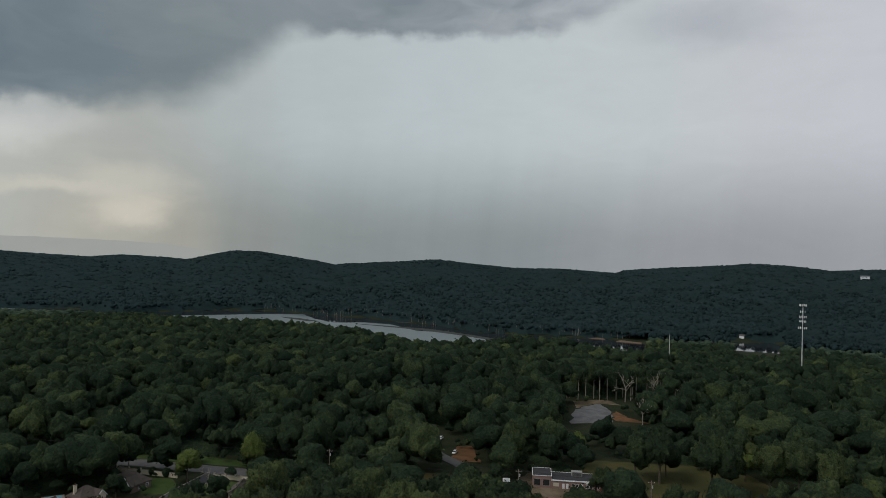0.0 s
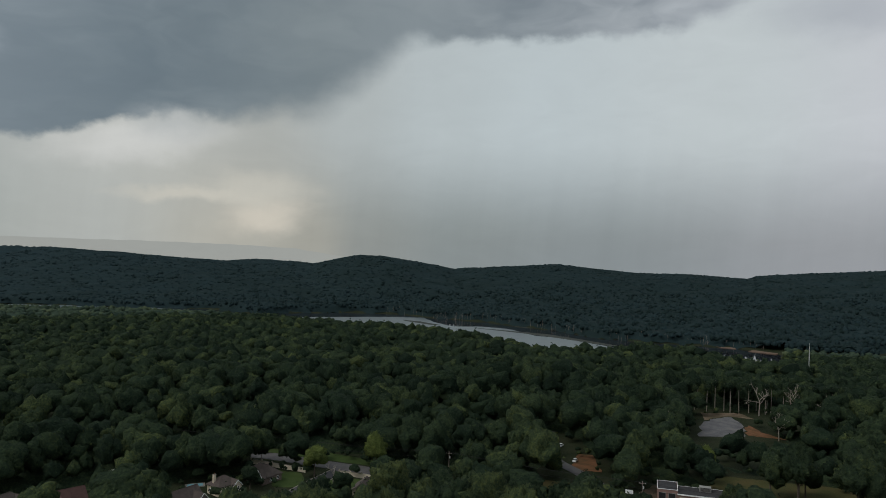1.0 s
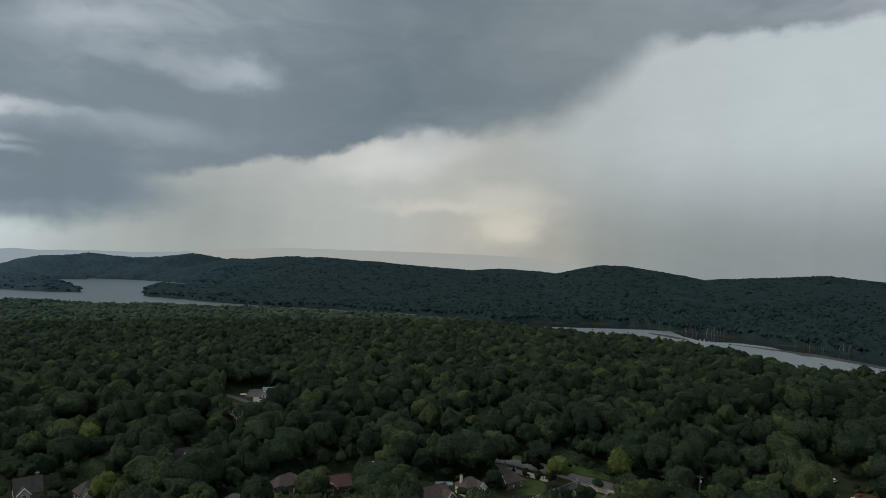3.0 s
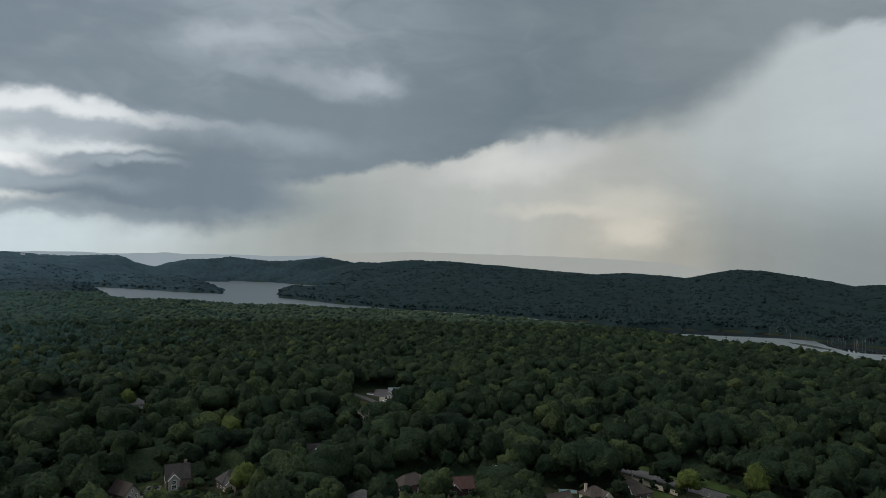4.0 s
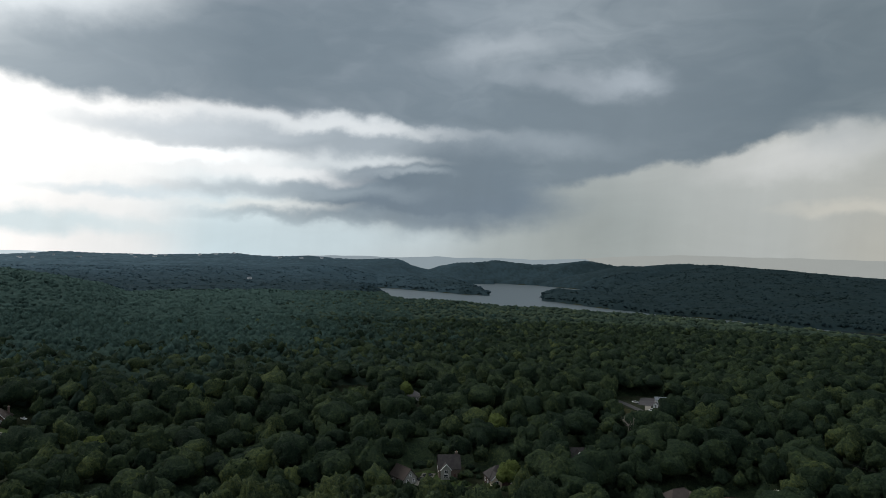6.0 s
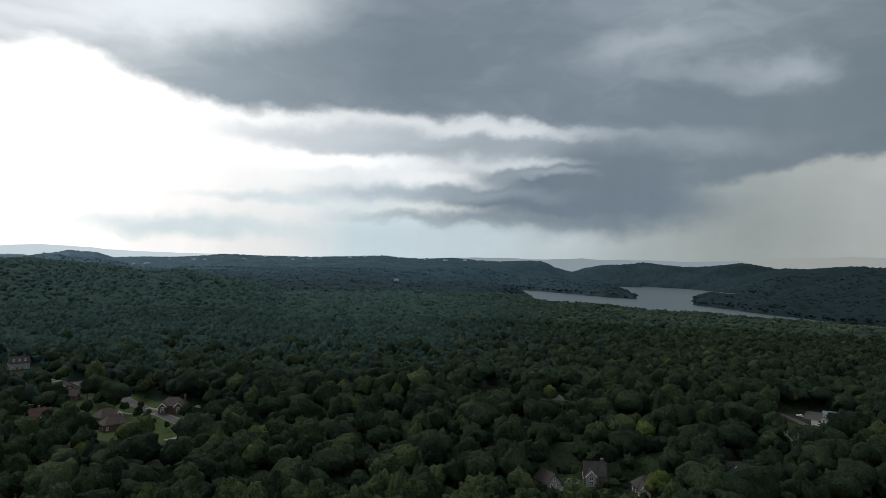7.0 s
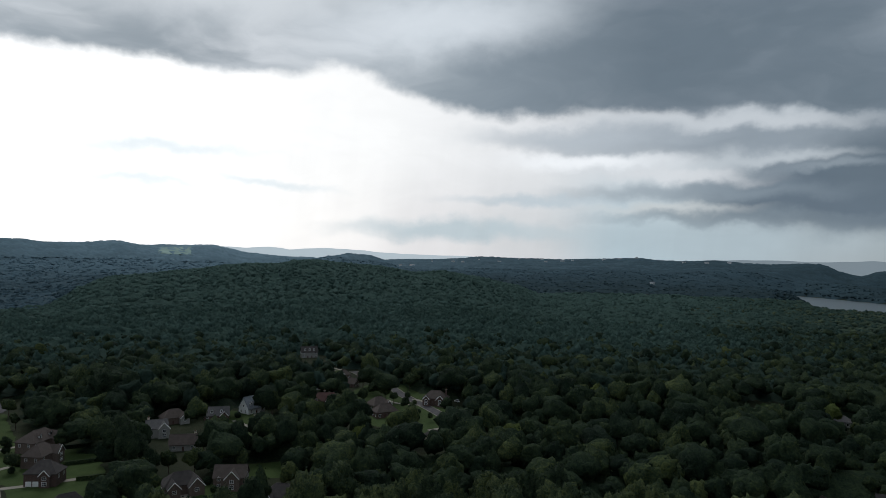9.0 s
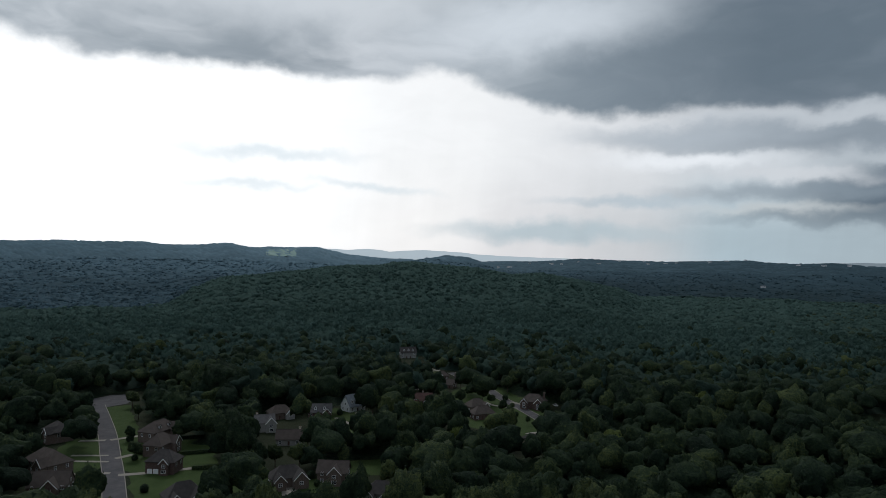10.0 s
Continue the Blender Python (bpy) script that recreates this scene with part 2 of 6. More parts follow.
def brickwork(name, a, b_, mortar):
    m = bpy.data.materials.new(name)
    m.use_nodes = True
    n = Net(m.node_tree)
    b = m.node_tree.nodes["Principled BSDF"]
    br = n.node("ShaderNodeTexBrick")
    n.put(br.inputs["Vector"], n.node("ShaderNodeTexCoord").outputs["Object"])
    br.inputs["Color1"].default_value, br.inputs["Color2"].default_value, br.inputs["Mortar"].default_value = (*a, 1), (*b_, 1), (*mortar, 1)
    br.inputs["Scale"].default_value = 4.0
    geo = n.node("ShaderNodeNewGeometry")
    n.put(b.inputs["Base Color"], n.mix(n.math("MULTIPLY", n.noise(geo.outputs["Position"], 0.9, 4.0), 0.6), br.outputs[0], (a[0] * 0.5, a[1] * 0.5, a[2] * 0.5, 1)))
    b.inputs["Roughness"].default_value = 0.9
    return m


LEAF_NEAR = [(0.011, 0.021, 0.014), (0.021, 0.037, 0.022), (0.040, 0.062, 0.031), (0.092, 0.116, 0.042)]
leaf_m = surface("foliage", LEAF_NEAR, 9.0, 11, 0.75, 1.0, 0.08, tone="thing", through_light=0.28, detail=0.6)
wood_m = surface("foliage_of_woods", LEAF_NEAR, 14.0, 13, 0.8, 0.9, 0.06, tone="tree", through_light=0.28, detail=0.6)
far_m = surface("foliage_far_off", [(0.018, 0.032, 0.025), (0.030, 0.048, 0.034), (0.047, 0.067, 0.042), (0.078, 0.098, 0.052)], 60.0, 40, 0.9, 0.3, 0.05, tone="tree")
# mid-distance foliage, with haze painted into its paler blue-green stops
mid_haze_m = surface("foliage_with_mid_haze", [(0.016, 0.029, 0.020), (0.034, 0.057, 0.042), (0.049, 0.088, 0.071), (0.068, 0.120, 0.104), (0.098, 0.165, 0.146)], 24.0, 18, 0.85, 0.9, 0.05, tone="far", through_light=0.28, detail=0.6)
# haze of the distance painted into foliage colours, dark green to pale blue
distance_m = surface("far_foliage_with_haze", [(0.017, 0.031, 0.030), (0.027, 0.049, 0.056), (0.061, 0.105, 0.130), (0.148, 0.235, 0.285), (0.275, 0.41, 0.49)], 90.0, 40, 0.9, 0.3, 0.05, tone="far", through_light=0.3)
lime_m = surface("yellow_green_foliage", [(0.045, 0.065, 0.018), (0.085, 0.115, 0.028), (0.14, 0.17, 0.04)], 6.0, 9, 0.75, 1.0, 0.15, through_light=0.2, detail=0.6)
flower_m = surface("white_blossom", [(0.08, 0.10, 0.06), (0.35, 0.36, 0.30), (0.5, 0.5, 0.45)], 2.0, 9, 0.8, 0, 0.1)
# sunlight on the field is painted in as a paler base colour
pasture_m = surface("pasture_with_painted_sun", [(0.19, 0.28, 0.26), (0.25, 0.35, 0.31), (0.31, 0.40, 0.34)], 60.0, 14, 0.95, 0.2, 0.1)
bark_m = surface("bark", [(0.05, 0.04, 0.03), (0.12, 0.10, 0.08)], 0.8, 8, 0.95, 0.6, 0.1)
deadwood_m = surface("bare_wood", [(0.16, 0.14, 0.12), (0.30, 0.27, 0.23)], 0.8, 8, 0.9, 0.4, 0.1)
floor_m = surface("forest_floor", [(0.010, 0.015, 0.007), (0.020, 0.026, 0.012), (0.030, 0.032, 0.018)], 16.0, 16, 0.95, 0.5, 0.1)
lawn_m = surface("lawn", [(0.027, 0.046, 0.013), (0.038, 0.061, 0.018), (0.053, 0.074, 0.024)], 9.0, 14, 0.95, 0.5, 0.1)
meadow_m = surface("dry_meadow", [(0.036, 0.040, 0.015), (0.054, 0.054, 0.020), (0.078, 0.060, 0.026)], 10.0, 16, 0.95, 0.5, 0.1)
asphalt_m = surface("asphalt", [(0.050, 0.050, 0.053), (0.075, 0.074, 0.075), (0.10, 0.098, 0.095)], 6.0, 20, 0.9, 0.3, 0.3)
oldroad_m = surface("worn_asphalt", [(0.046, 0.044, 0.048), (0.063, 0.060, 0.064), (0.090, 0.085, 0.086)], 5.0, 20, 0.9, 0.3, 0.3)
concrete_m = surface("concrete", [(0.18, 0.165, 0.14), (0.27, 0.245, 0.21)], 3.0, 14, 0.9, 0.3, 0.3)
gravel_m = surface("gravel", [(0.07, 0.07, 0.075), (0.11, 0.11, 0.115), (0.16, 0.15, 0.14)], 6.0, 22, 0.95, 0.5, 0.2)
clay_m = surface("red_clay", [(0.05, 0.045, 0.022), (0.13, 0.065, 0.032), (0.19, 0.10, 0.055)], 7.0, 14, 0.95, 0.5, 0.1)
sand_m = surface("sandy_dirt", [(0.05, 0.05, 0.028), (0.12, 0.09, 0.06), (0.19, 0.15, 0.11)], 7.0, 14, 0.95, 0.5, 0.1)
bank_m = surface("muddy_bank", [(0.10, 0.07, 0.05), (0.18, 0.13, 0.10)], 10.0, 14, 0.95, 0.3, 0.1)
brick_m = brickwork("red_brick", (0.108, 0.066, 0.056), (0.080, 0.050, 0.043), (0.20, 0.17, 0.15))
shop_brick_m = brickwork("bright_red_brick", (0.42, 0.10, 0.075), (0.32, 0.085, 0.065), (0.30, 0.22, 0.19))
tan_brick_m = brickwork("brown_brick", (0.155, 0.115, 0.095), (0.118, 0.088, 0.073), (0.22, 0.19, 0.17))
grey_side_m = surface("grey_siding", [(0.22, 0.22, 0.21), (0.30, 0.30, 0.28)], 2.0, 8, 0.8, 0.2)
cream_m = surface("cream_stucco", [(0.52, 0.45, 0.34), (0.62, 0.55, 0.43)], 2.0, 10, 0.9, 0.2)
white_m = surface("white_paint", [(0.70, 0.71, 0.71), (0.80, 0.80, 0.80)], 2.0, 10, 0.6, 0.1)
glass_m = surface("window_glass", [(0.015, 0.018, 0.022), (0.03, 0.035, 0.04)], 1.0, 3, 0.06, 0, 0.6)
roof_brown_m = surface("brown_shingles", [(0.056, 0.045, 0.040), (0.086, 0.070, 0.061)], 1.6, 10, 0.9, 0.5, 0.3)
roof_grey_m = surface("grey_shingles", [(0.070, 0.068, 0.070), (0.115, 0.110, 0.108)], 1.6, 10, 0.85, 0.5, 0.35)
roof_dark_m = surface("dark_shingles", [(0.035, 0.032, 0.032), (0.065, 0.058, 0.055)], 1.6, 10, 0.9, 0.5, 0.3)
roof_red_m = surface("red_brown_shingles", [(0.070, 0.038, 0.034), (0.100, 0.056, 0.048)], 1.6, 10, 0.9, 0.5, 0.3)
roof_blue_m = surface("pale_metal_roof", [(0.12, 0.14, 0.16), (0.18, 0.20, 0.22)], 2.0, 6, 0.45, 0.2, 0.5)
tar_m = surface("tar_roof", [(0.025, 0.025, 0.027), (0.045, 0.045, 0.047)], 3.0, 12, 0.8, 0.3, 0.3)
steel_m = surface("galvanised_steel", [(0.42, 0.43, 0.44), (0.55, 0.55, 0.55)], 1.0, 8, 0.5, 0.1, 0.5, 0.4)
pale_m = surface("pale_antenna_plastic", [(0.62, 0.62, 0.60), (0.72, 0.72, 0.70)], 1.0, 8, 0.6, 0.1)
pole_m = surface("weathered_pole", [(0.16, 0.13, 0.11), (0.26, 0.22, 0.19)], 0.6, 6, 0.9, 0.3, 0.2)
black_m = surface("black_rubber", [(0.015, 0.015, 0.015), (0.03, 0.03, 0.03)], 0.5, 8, 0.7, 0.1)
carwhite_m = surface("white_car_paint", [(0.72, 0.72, 0.72), (0.80, 0.80, 0.80)], 2.0, 6, 0.25, 0, 0.5)
cardark_m = surface("dark_car_paint", [(0.02, 0.022, 0.026), (0.03, 0.03, 0.035)], 2.0, 6, 0.25, 0, 0.5)
pool_m = surface("pool_liner", [(0.12, 0.30, 0.36), (0.20, 0.40, 0.46)], 1.0, 6, 0.2, 0.1, 0.5)


def lake_water():
    """Water rougher on its ruffled stretches than on the calm ones, and paler there in place of mirrored sky."""
    m = bpy.data.materials.new("lake_water")
    m.use_nodes = True
    n = Net(m.node_tree)
    b = m.node_tree.nodes["Principled BSDF"]
    b.inputs["IOR"].default_value = 1.33
    geo = n.node("ShaderNodeNewGeometry")
    at = n.node("ShaderNodeAttribute")
    at.attribute_name = "tone"
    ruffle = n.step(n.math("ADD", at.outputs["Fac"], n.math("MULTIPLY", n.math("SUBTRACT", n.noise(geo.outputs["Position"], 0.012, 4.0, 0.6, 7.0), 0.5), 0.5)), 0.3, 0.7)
    # sky reflection on ruffled water is partly painted as a paler base colour
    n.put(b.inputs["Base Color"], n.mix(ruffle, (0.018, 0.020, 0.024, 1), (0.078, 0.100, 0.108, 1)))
    n.put(b.inputs["Roughness"], n.math("ADD", n.math("MULTIPLY", ruffle, 0.26), 0.05))
    bu = n.node("ShaderNodeBump")
    n.put(bu.inputs["Strength"], n.math("ADD", n.math("MULTIPLY", ruffle, 0.2), 0.01))
    bu.inputs["Distance"].default_value = 0.5
    n.put(bu.inputs["Height"], n.noise(geo.outputs["Position"], 0.12, 6.0, 0.65, 2.0))
    n.put(b.inputs["Normal"], bu.outputs[0])
    return m


water_m = lake_water()


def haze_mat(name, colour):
    """Haze of the farthest ridges, painted as a plain emission colour, for the backdrop alone."""
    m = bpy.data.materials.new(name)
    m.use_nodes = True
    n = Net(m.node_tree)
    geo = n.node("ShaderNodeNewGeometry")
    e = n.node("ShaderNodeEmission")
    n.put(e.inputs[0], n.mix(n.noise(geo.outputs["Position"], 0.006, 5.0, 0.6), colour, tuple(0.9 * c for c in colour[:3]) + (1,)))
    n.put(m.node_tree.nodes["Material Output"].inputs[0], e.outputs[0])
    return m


# ================= the land =================
LAKE = -30.0


def along(turn, table):
    """A value along the turn (degrees to the left), from pairs of turn and value."""
    a, b = zip(*table)
    return np.interp(turn, a, b)


def ease(t):
    t = np.clip(t, 0, 1)
    return t * t * (3 - 2 * t)


def ripple(x, y, size, seed):
    """Cheap smooth unevenness, about -1..1."""
    r = np.random.RandomState(seed)
    out = 0
    for k in range(5):
        a = r.uniform(0, 2 * math.pi)
        f = r.uniform(0.6, 1.7) * 2 * math.pi / size
        out = out + np.sin((x * math.cos(a) + y * math.sin(a)) * f + r.uniform(0, 6.3))
    return out / 3.2


# where the near woods' shelf ends, the lake's two shores, the crest behind it
SHELF = [(-180, 700), (-45, 713), (-32, 716), (-28, 704), (-24, 632), (-20, 640), (-17, 644), (-12.5, 650), (-8.9, 686), (-4.7, 699), (-2.8, 676), (-1.7, 702), (0.3, 680),
         (1.9, 710), (3.2, 729), (5, 772), (6.4, 808), (7.8, 832), (10.1, 838), (11.4, 854), (13.2, 875), (14.1, 899), (15.5, 898), (17.7, 889), (19.5, 900), (21.3, 888),
         (23, 914), (24.3, 928), (26.4, 960), (35.4, 1057), (38.1, 1079), (40.4, 1117), (44.5, 1190), (47.2, 1216), (51.7, 1352), (53.9, 1374), (56.1, 1418),
         (58.3, 1500), (60.4, 1536), (62.4, 1534), (63.6, 1610), (64.4, 1880), (64.9, 2150), (66, 2300), (180, 2300)]
FAR_SHORE = [(-180, 1105), (-15, 1105), (-12.5, 1123), (-3.6, 1140), (4, 1305), (6.4, 1363), (9.5, 1378), (12, 1459), (16, 1509), (20, 1487), (24, 1445),
             (27.6, 1581), (34, 1640), (39, 1740), (43, 1807), (46.8, 1952), (51.5, 2211), (51.7, 3381), (55.4, 3584), (55.6, 2396), (58.3, 2477),
             (61.2, 2645), (64.6, 2836), (180, 2836)]
FOOT = [(-180, 1150), (-15, 1150), (4, 1330), (12, 1480), (24, 1500), (34, 1660), (43, 1850), (45, 2050), (47.2, 2700), (49.5, 3150), (51.7, 3390), (55.5, 3580),
        (60, 3520), (64, 3350), (70, 2600), (77, 1900), (180, 1900)]
CREST_AT = [(-180, 2300), (19, 2300), (20.5, 2600), (24, 2800), (27, 2700), (37, 3000), (44, 3500), (48, 3800), (60, 4000), (66, 4200), (90, 4400), (180, 4400)]
CREST = [(-180, -.6), (-45, -.6), (-31.7, -.51), (-28.6, -.68), (-27, -.49), (-23.4, -.31), (-18.3, -.75), (-14.2, -1.08), (-13.8, -1.33), (-9.8, -1.11),
         (-5.5, -1.13), (-3, -.92), (.4, -.59), (4.2, -.85), (8.7, -1.17), (11.8, -.65), (14.4, -.27), (16.5, -.25), (18.2, -.61), (19.8, -1.0),
         (21, -.86), (24.3, -.73), (26.5, -.90), (31.5, -.58), (37, -.21), (40.5, -.10), (44.1, -.41), (45.7, -.40), (48.2, -.05), (50.9, -.38),
         (52.2, -.44), (55.3, -.17), (57, -.40), (58.3, -.42), (59.8, -.72), (60.6, -1.02), (61.2, -.95), (62.1, -.67), (62.7, -.38), (63.3, -.22), (64.5, -.25), (66.3, -.34),
         (68.2, -.30), (70, -.14), (72.7, -.22), (74.7, -.18), (75.5, -.08), (76.7, -.09), (78.8, -.18), (80.9, -.27), (85.3, -.27), (86.8, -.21), (88.2, -.19),
         (89.7, -.36), (92, -.48), (95.2, -.55), (96.5, -.66), (101, -.75), (130, -.8), (180, -.8)]
# the round hill beyond the houses, and the long ridge behind that
HILL = [(-180, -9), (82, -4.0), (85, -2.4), (88, -1.75), (90.2, -1.40), (91.1, -1.28), (93.3, -1.54), (94.7, -1.34), (96.1, -1.05), (97.9, -.88), (99.3, -.76), (100.8, -.53), (101.5, -.54),
        (102.9, -.65), (104.2, -.94), (106.4, -.98), (107.7, -1.14), (109.8, -1.40), (111.9, -1.64), (114, -1.80), (116, -1.98), (117.9, -2.56), (121, -3.6), (125, -4.6), (180, -9)]
RIDGE = [(-180, -9), (98, -1.6), (101.5, -.52), (103.3, -.45), (105.1, -.38), (106.8, -.22), (107.9, .07), (109, .33), (111.1, .25), (112.8, .31), (113.8, .20), (114.8, .36), (115.6, .52),
         (116.6, .46), (118, .36), (120.6, .35), (121.7, .46), (124.6, .40), (131, .42), (150, .3), (180, -9)]
# two lone knolls on the plain
KNOLL = [(-180, -9), (94.4, -1.3), (95.2, -.93), (96.1, -.78), (97.4, -.62), (98.4, -.54), (99.3, -.33), (100.2, -.29), (101.1, -.48), (102.5, -1.0), (180, -9)]
KNOLL_FAR = [(-180, -9), (95.5, -.7), (97, -.24), (97.9, -.2), (98.6, -.12), (99.3, -.27), (100.5, -.5), (102, -1.0), (180, -9)]
CANOPY = 15.0


def polar(x, y):
    return np.degrees(np.arctan2(-x, y)), np.hypot(x, y)


def near_edge(a):
    return along(a, SHELF) * along(a, [(-180, 1.01), (-16, 1.01), (-13, 1.06), (-6, 1.06), (-3, 1.0), (0, .97), (3, .96), (13, .965), (17, .985), (20, 1.03), (22.5, 1.062), (25, 1.082), (30, 1.092), (40, 1.085), (45, 1.06), (50, 1.01), (53, .97), (180, .96)])


def in_lake(x, y):
    """How far inside the lake's shore a place lies (metres, negative on land)."""
    a, d = polar(x, y)
    wob = 14 * ripple(x, y, 160, 3) + 6 * ripple(x, y, 50, 4)
    near = near_edge(a) + 150
    main = np.minimum(d - near, along(a, FAR_SHORE) - d + wob)
    main = np.minimum(main, np.minimum((a + 16) * 18, (64.8 - a) * 25))
    # the bay behind the wooded spit, and the small pond
    bay = np.minimum(np.minimum(d - (2480 + 8 * ripple(x, y, 70, 8)), along(a, [(46, 2900), (47.2, 3004), (51.7, 3381), (53, 3480)]) - d), np.minimum((a - 46.6) * 40, (54 - a) * 40))
    # the tip of the wooded point slants away into the water
    bay = np.maximum(bay, np.minimum(np.minimum(d - 2300, 3440 - d), np.minimum((a - 51.8) * 40, (55.5 + np.clip(d - 2420, 0, 1100) / 420 + 0.15 * ripple(x, y, 60, 9) - a) * 40)))
    pond = np.minimum(np.minimum(d - 1060, 1190 - d + wob), np.minimum((a + 25.5) * 18, (-22.3 - a) * 18))
    return np.maximum(main, np.maximum(bay, pond))


def height(x, y):
    """The ground's height at x, y (arrays)."""
    a, d = polar(x, y)
    shelf, foot, crest_at = near_edge(a), along(a, FOOT), along(a, CREST_AT)
    top = EYE + crest_at * np.tan(np.radians(along(a, CREST))) - CANOPY
    wet = ease((68 - a) / 4)
    z = (-27 * wet) * ease((d - shelf) / 140)
    up = np.clip((d - foot) / (crest_at - foot), 0, 1)
    z = z + (top - z) * (wet * ease(up) + (1 - wet) * up ** 1.25)
    z = z - (z + 25) * ease((d - crest_at) / 700) * np.where(d > crest_at, 1, 0)
    h_top = EYE + 1480 * np.tan(np.radians(along(a, HILL))) - CANOPY
    bump = np.where(d < 1480, np.exp(-((d - 1480) / 430) ** 2), np.exp(-((d - 1480) / 380) ** 2))
    bump = bump * ease((d - 600) / 300)
    z = np.where(h_top > z, z + (h_top - z) * bump, z)
    r_top = EYE + 3300 * np.tan(np.radians(along(a, RIDGE))) - CANOPY
    bump = np.exp(-((d - 3300) / 620) ** 2)
    z = np.where(r_top > z, z + (r_top - z) * bump, z)
    for table, at, wide in ((KNOLL, 3000, 160), (KNOLL_FAR, 3900, 200)):
        k_top = EYE + at * np.tan(np.radians(along(a, table))) - CANOPY
        z = np.where(k_top > z, z + (k_top - z) * np.exp(-((d - at) / wide) ** 2), z)
    rough = np.clip((d - 900) / 900, 0, 1) * np.where(a < 66, ease((d - shelf - 250) / 300), 1)
    z = z + rough * (5.0 * ripple(x, y, 420, 11) + 2.5 * ripple(x, y, 150, 12)) * np.where(up < 1, 0.4 + 0.6 * (1 - ease(up)), 0.2)
    shore = along(a, FAR_SHORE)
    # the wooded point and the spit stand a little above the water
    z = z + 27 * ease((d - shore - 10) / 230) * ease((a - 55.7) / 2.5) * ease((74 - a) / 6) * ease((3500 - d) / 500)
    z = z + 11 * ease((d - shore - 5) / 90) * ease((a - 42) / 4) * ease((51.6 - a) / 1.0) * ease((2480 - d) / 60)
    s = in_lake(x, y)
    z = np.where(s > -400, np.minimum(z, LAKE + 1.0 + np.clip(-s, 0, 400) * 0.35), z)
    return np.where(s > 0, LAKE - np.clip(s * 0.25, 0, 6), z)


def mesh_from(name, verts, tris, tone=None, smooth=False):
    """A triangle mesh from arrays, with an optional tone for each corner."""
    me = bpy.data.meshes.new(name)
    me.vertices.add(len(verts))
    me.vertices.foreach_set("co", np.ascontiguousarray(verts, dtype=np.float32).ravel())
    me.loops.add(3 * len(tris))
    me.loops.foreach_set("vertex_index", np.ascontiguousarray(tris, dtype=np.int32).ravel())
    me.polygons.add(len(tris))
    me.polygons.foreach_set("loop_start", np.arange(0, 3 * len(tris), 3, dtype=np.int32))
    me.update(calc_edges=True)
    if tone is not None:
        me.attributes.new("tone", "FLOAT", "POINT").data.foreach_set("value", np.ascontiguousarray(tone, dtype=np.float32))
    if smooth:
        me.polygons.foreach_set("use_smooth", np.ones(len(tris), dtype=bool))
    return me


def sheet(a0, a1, na, radii, lift=0.0):
    """A fan-shaped grid over the land: its corners and triangles."""
    ang = np.radians(np.linspace(a0, a1, na))
    A, D = np.meshgrid(ang, radii, indexing="ij")
    x, y = -np.sin(A) * D, np.cos(A) * D
    nr = len(radii)
    i, j = np.meshgrid(np.arange(na - 1), np.arange(nr - 1), indexing="ij")
    p = (i * nr + j).ravel()
    tris = np.concatenate([np.stack([p, p + nr, p + nr + 1], 1), np.stack([p, p + nr + 1, p + 1], 1)])
    return x.ravel(), y.ravel(), tris


radii = np.concatenate([[0.5], np.linspace(120, 900, 14), np.geomspace(950, 4950, 100)])
gx, gy, gt = sheet(-180, 180, 481, radii)
gz = height(gx, gy)
# the bare ground lies well under the far canopy
gz = np.where(in_lake(gx, gy) < -25, gz - 8 * np.clip((np.hypot(gx, gy) - 2600) / 200, 0, 1), gz)
ground = new("ground", mesh_from("ground", np.stack([gx, gy, gz], 1), gt, smooth=True))
ground.data.materials.append(floor_m)
tagged(ground, "dark leaf-littered forest floor rolling away to wooded hills", "ground", kind="structure")

# ruffled open water, calm far-shore water, split where the camera sees bright turn dark
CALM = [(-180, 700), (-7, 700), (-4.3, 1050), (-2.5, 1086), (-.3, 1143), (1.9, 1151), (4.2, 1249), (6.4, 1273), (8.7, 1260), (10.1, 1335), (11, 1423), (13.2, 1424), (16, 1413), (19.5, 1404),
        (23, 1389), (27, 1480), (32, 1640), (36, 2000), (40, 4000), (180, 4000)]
wx, wy, wt = sheet(-26, 66, 185, np.geomspace(790, 3800, 150))
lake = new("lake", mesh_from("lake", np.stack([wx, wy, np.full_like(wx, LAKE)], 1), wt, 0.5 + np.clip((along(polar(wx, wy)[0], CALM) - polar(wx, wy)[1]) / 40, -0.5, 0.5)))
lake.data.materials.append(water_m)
tagged(lake, "calm grey lake water mirroring the storm sky", "lake", kind="structure")


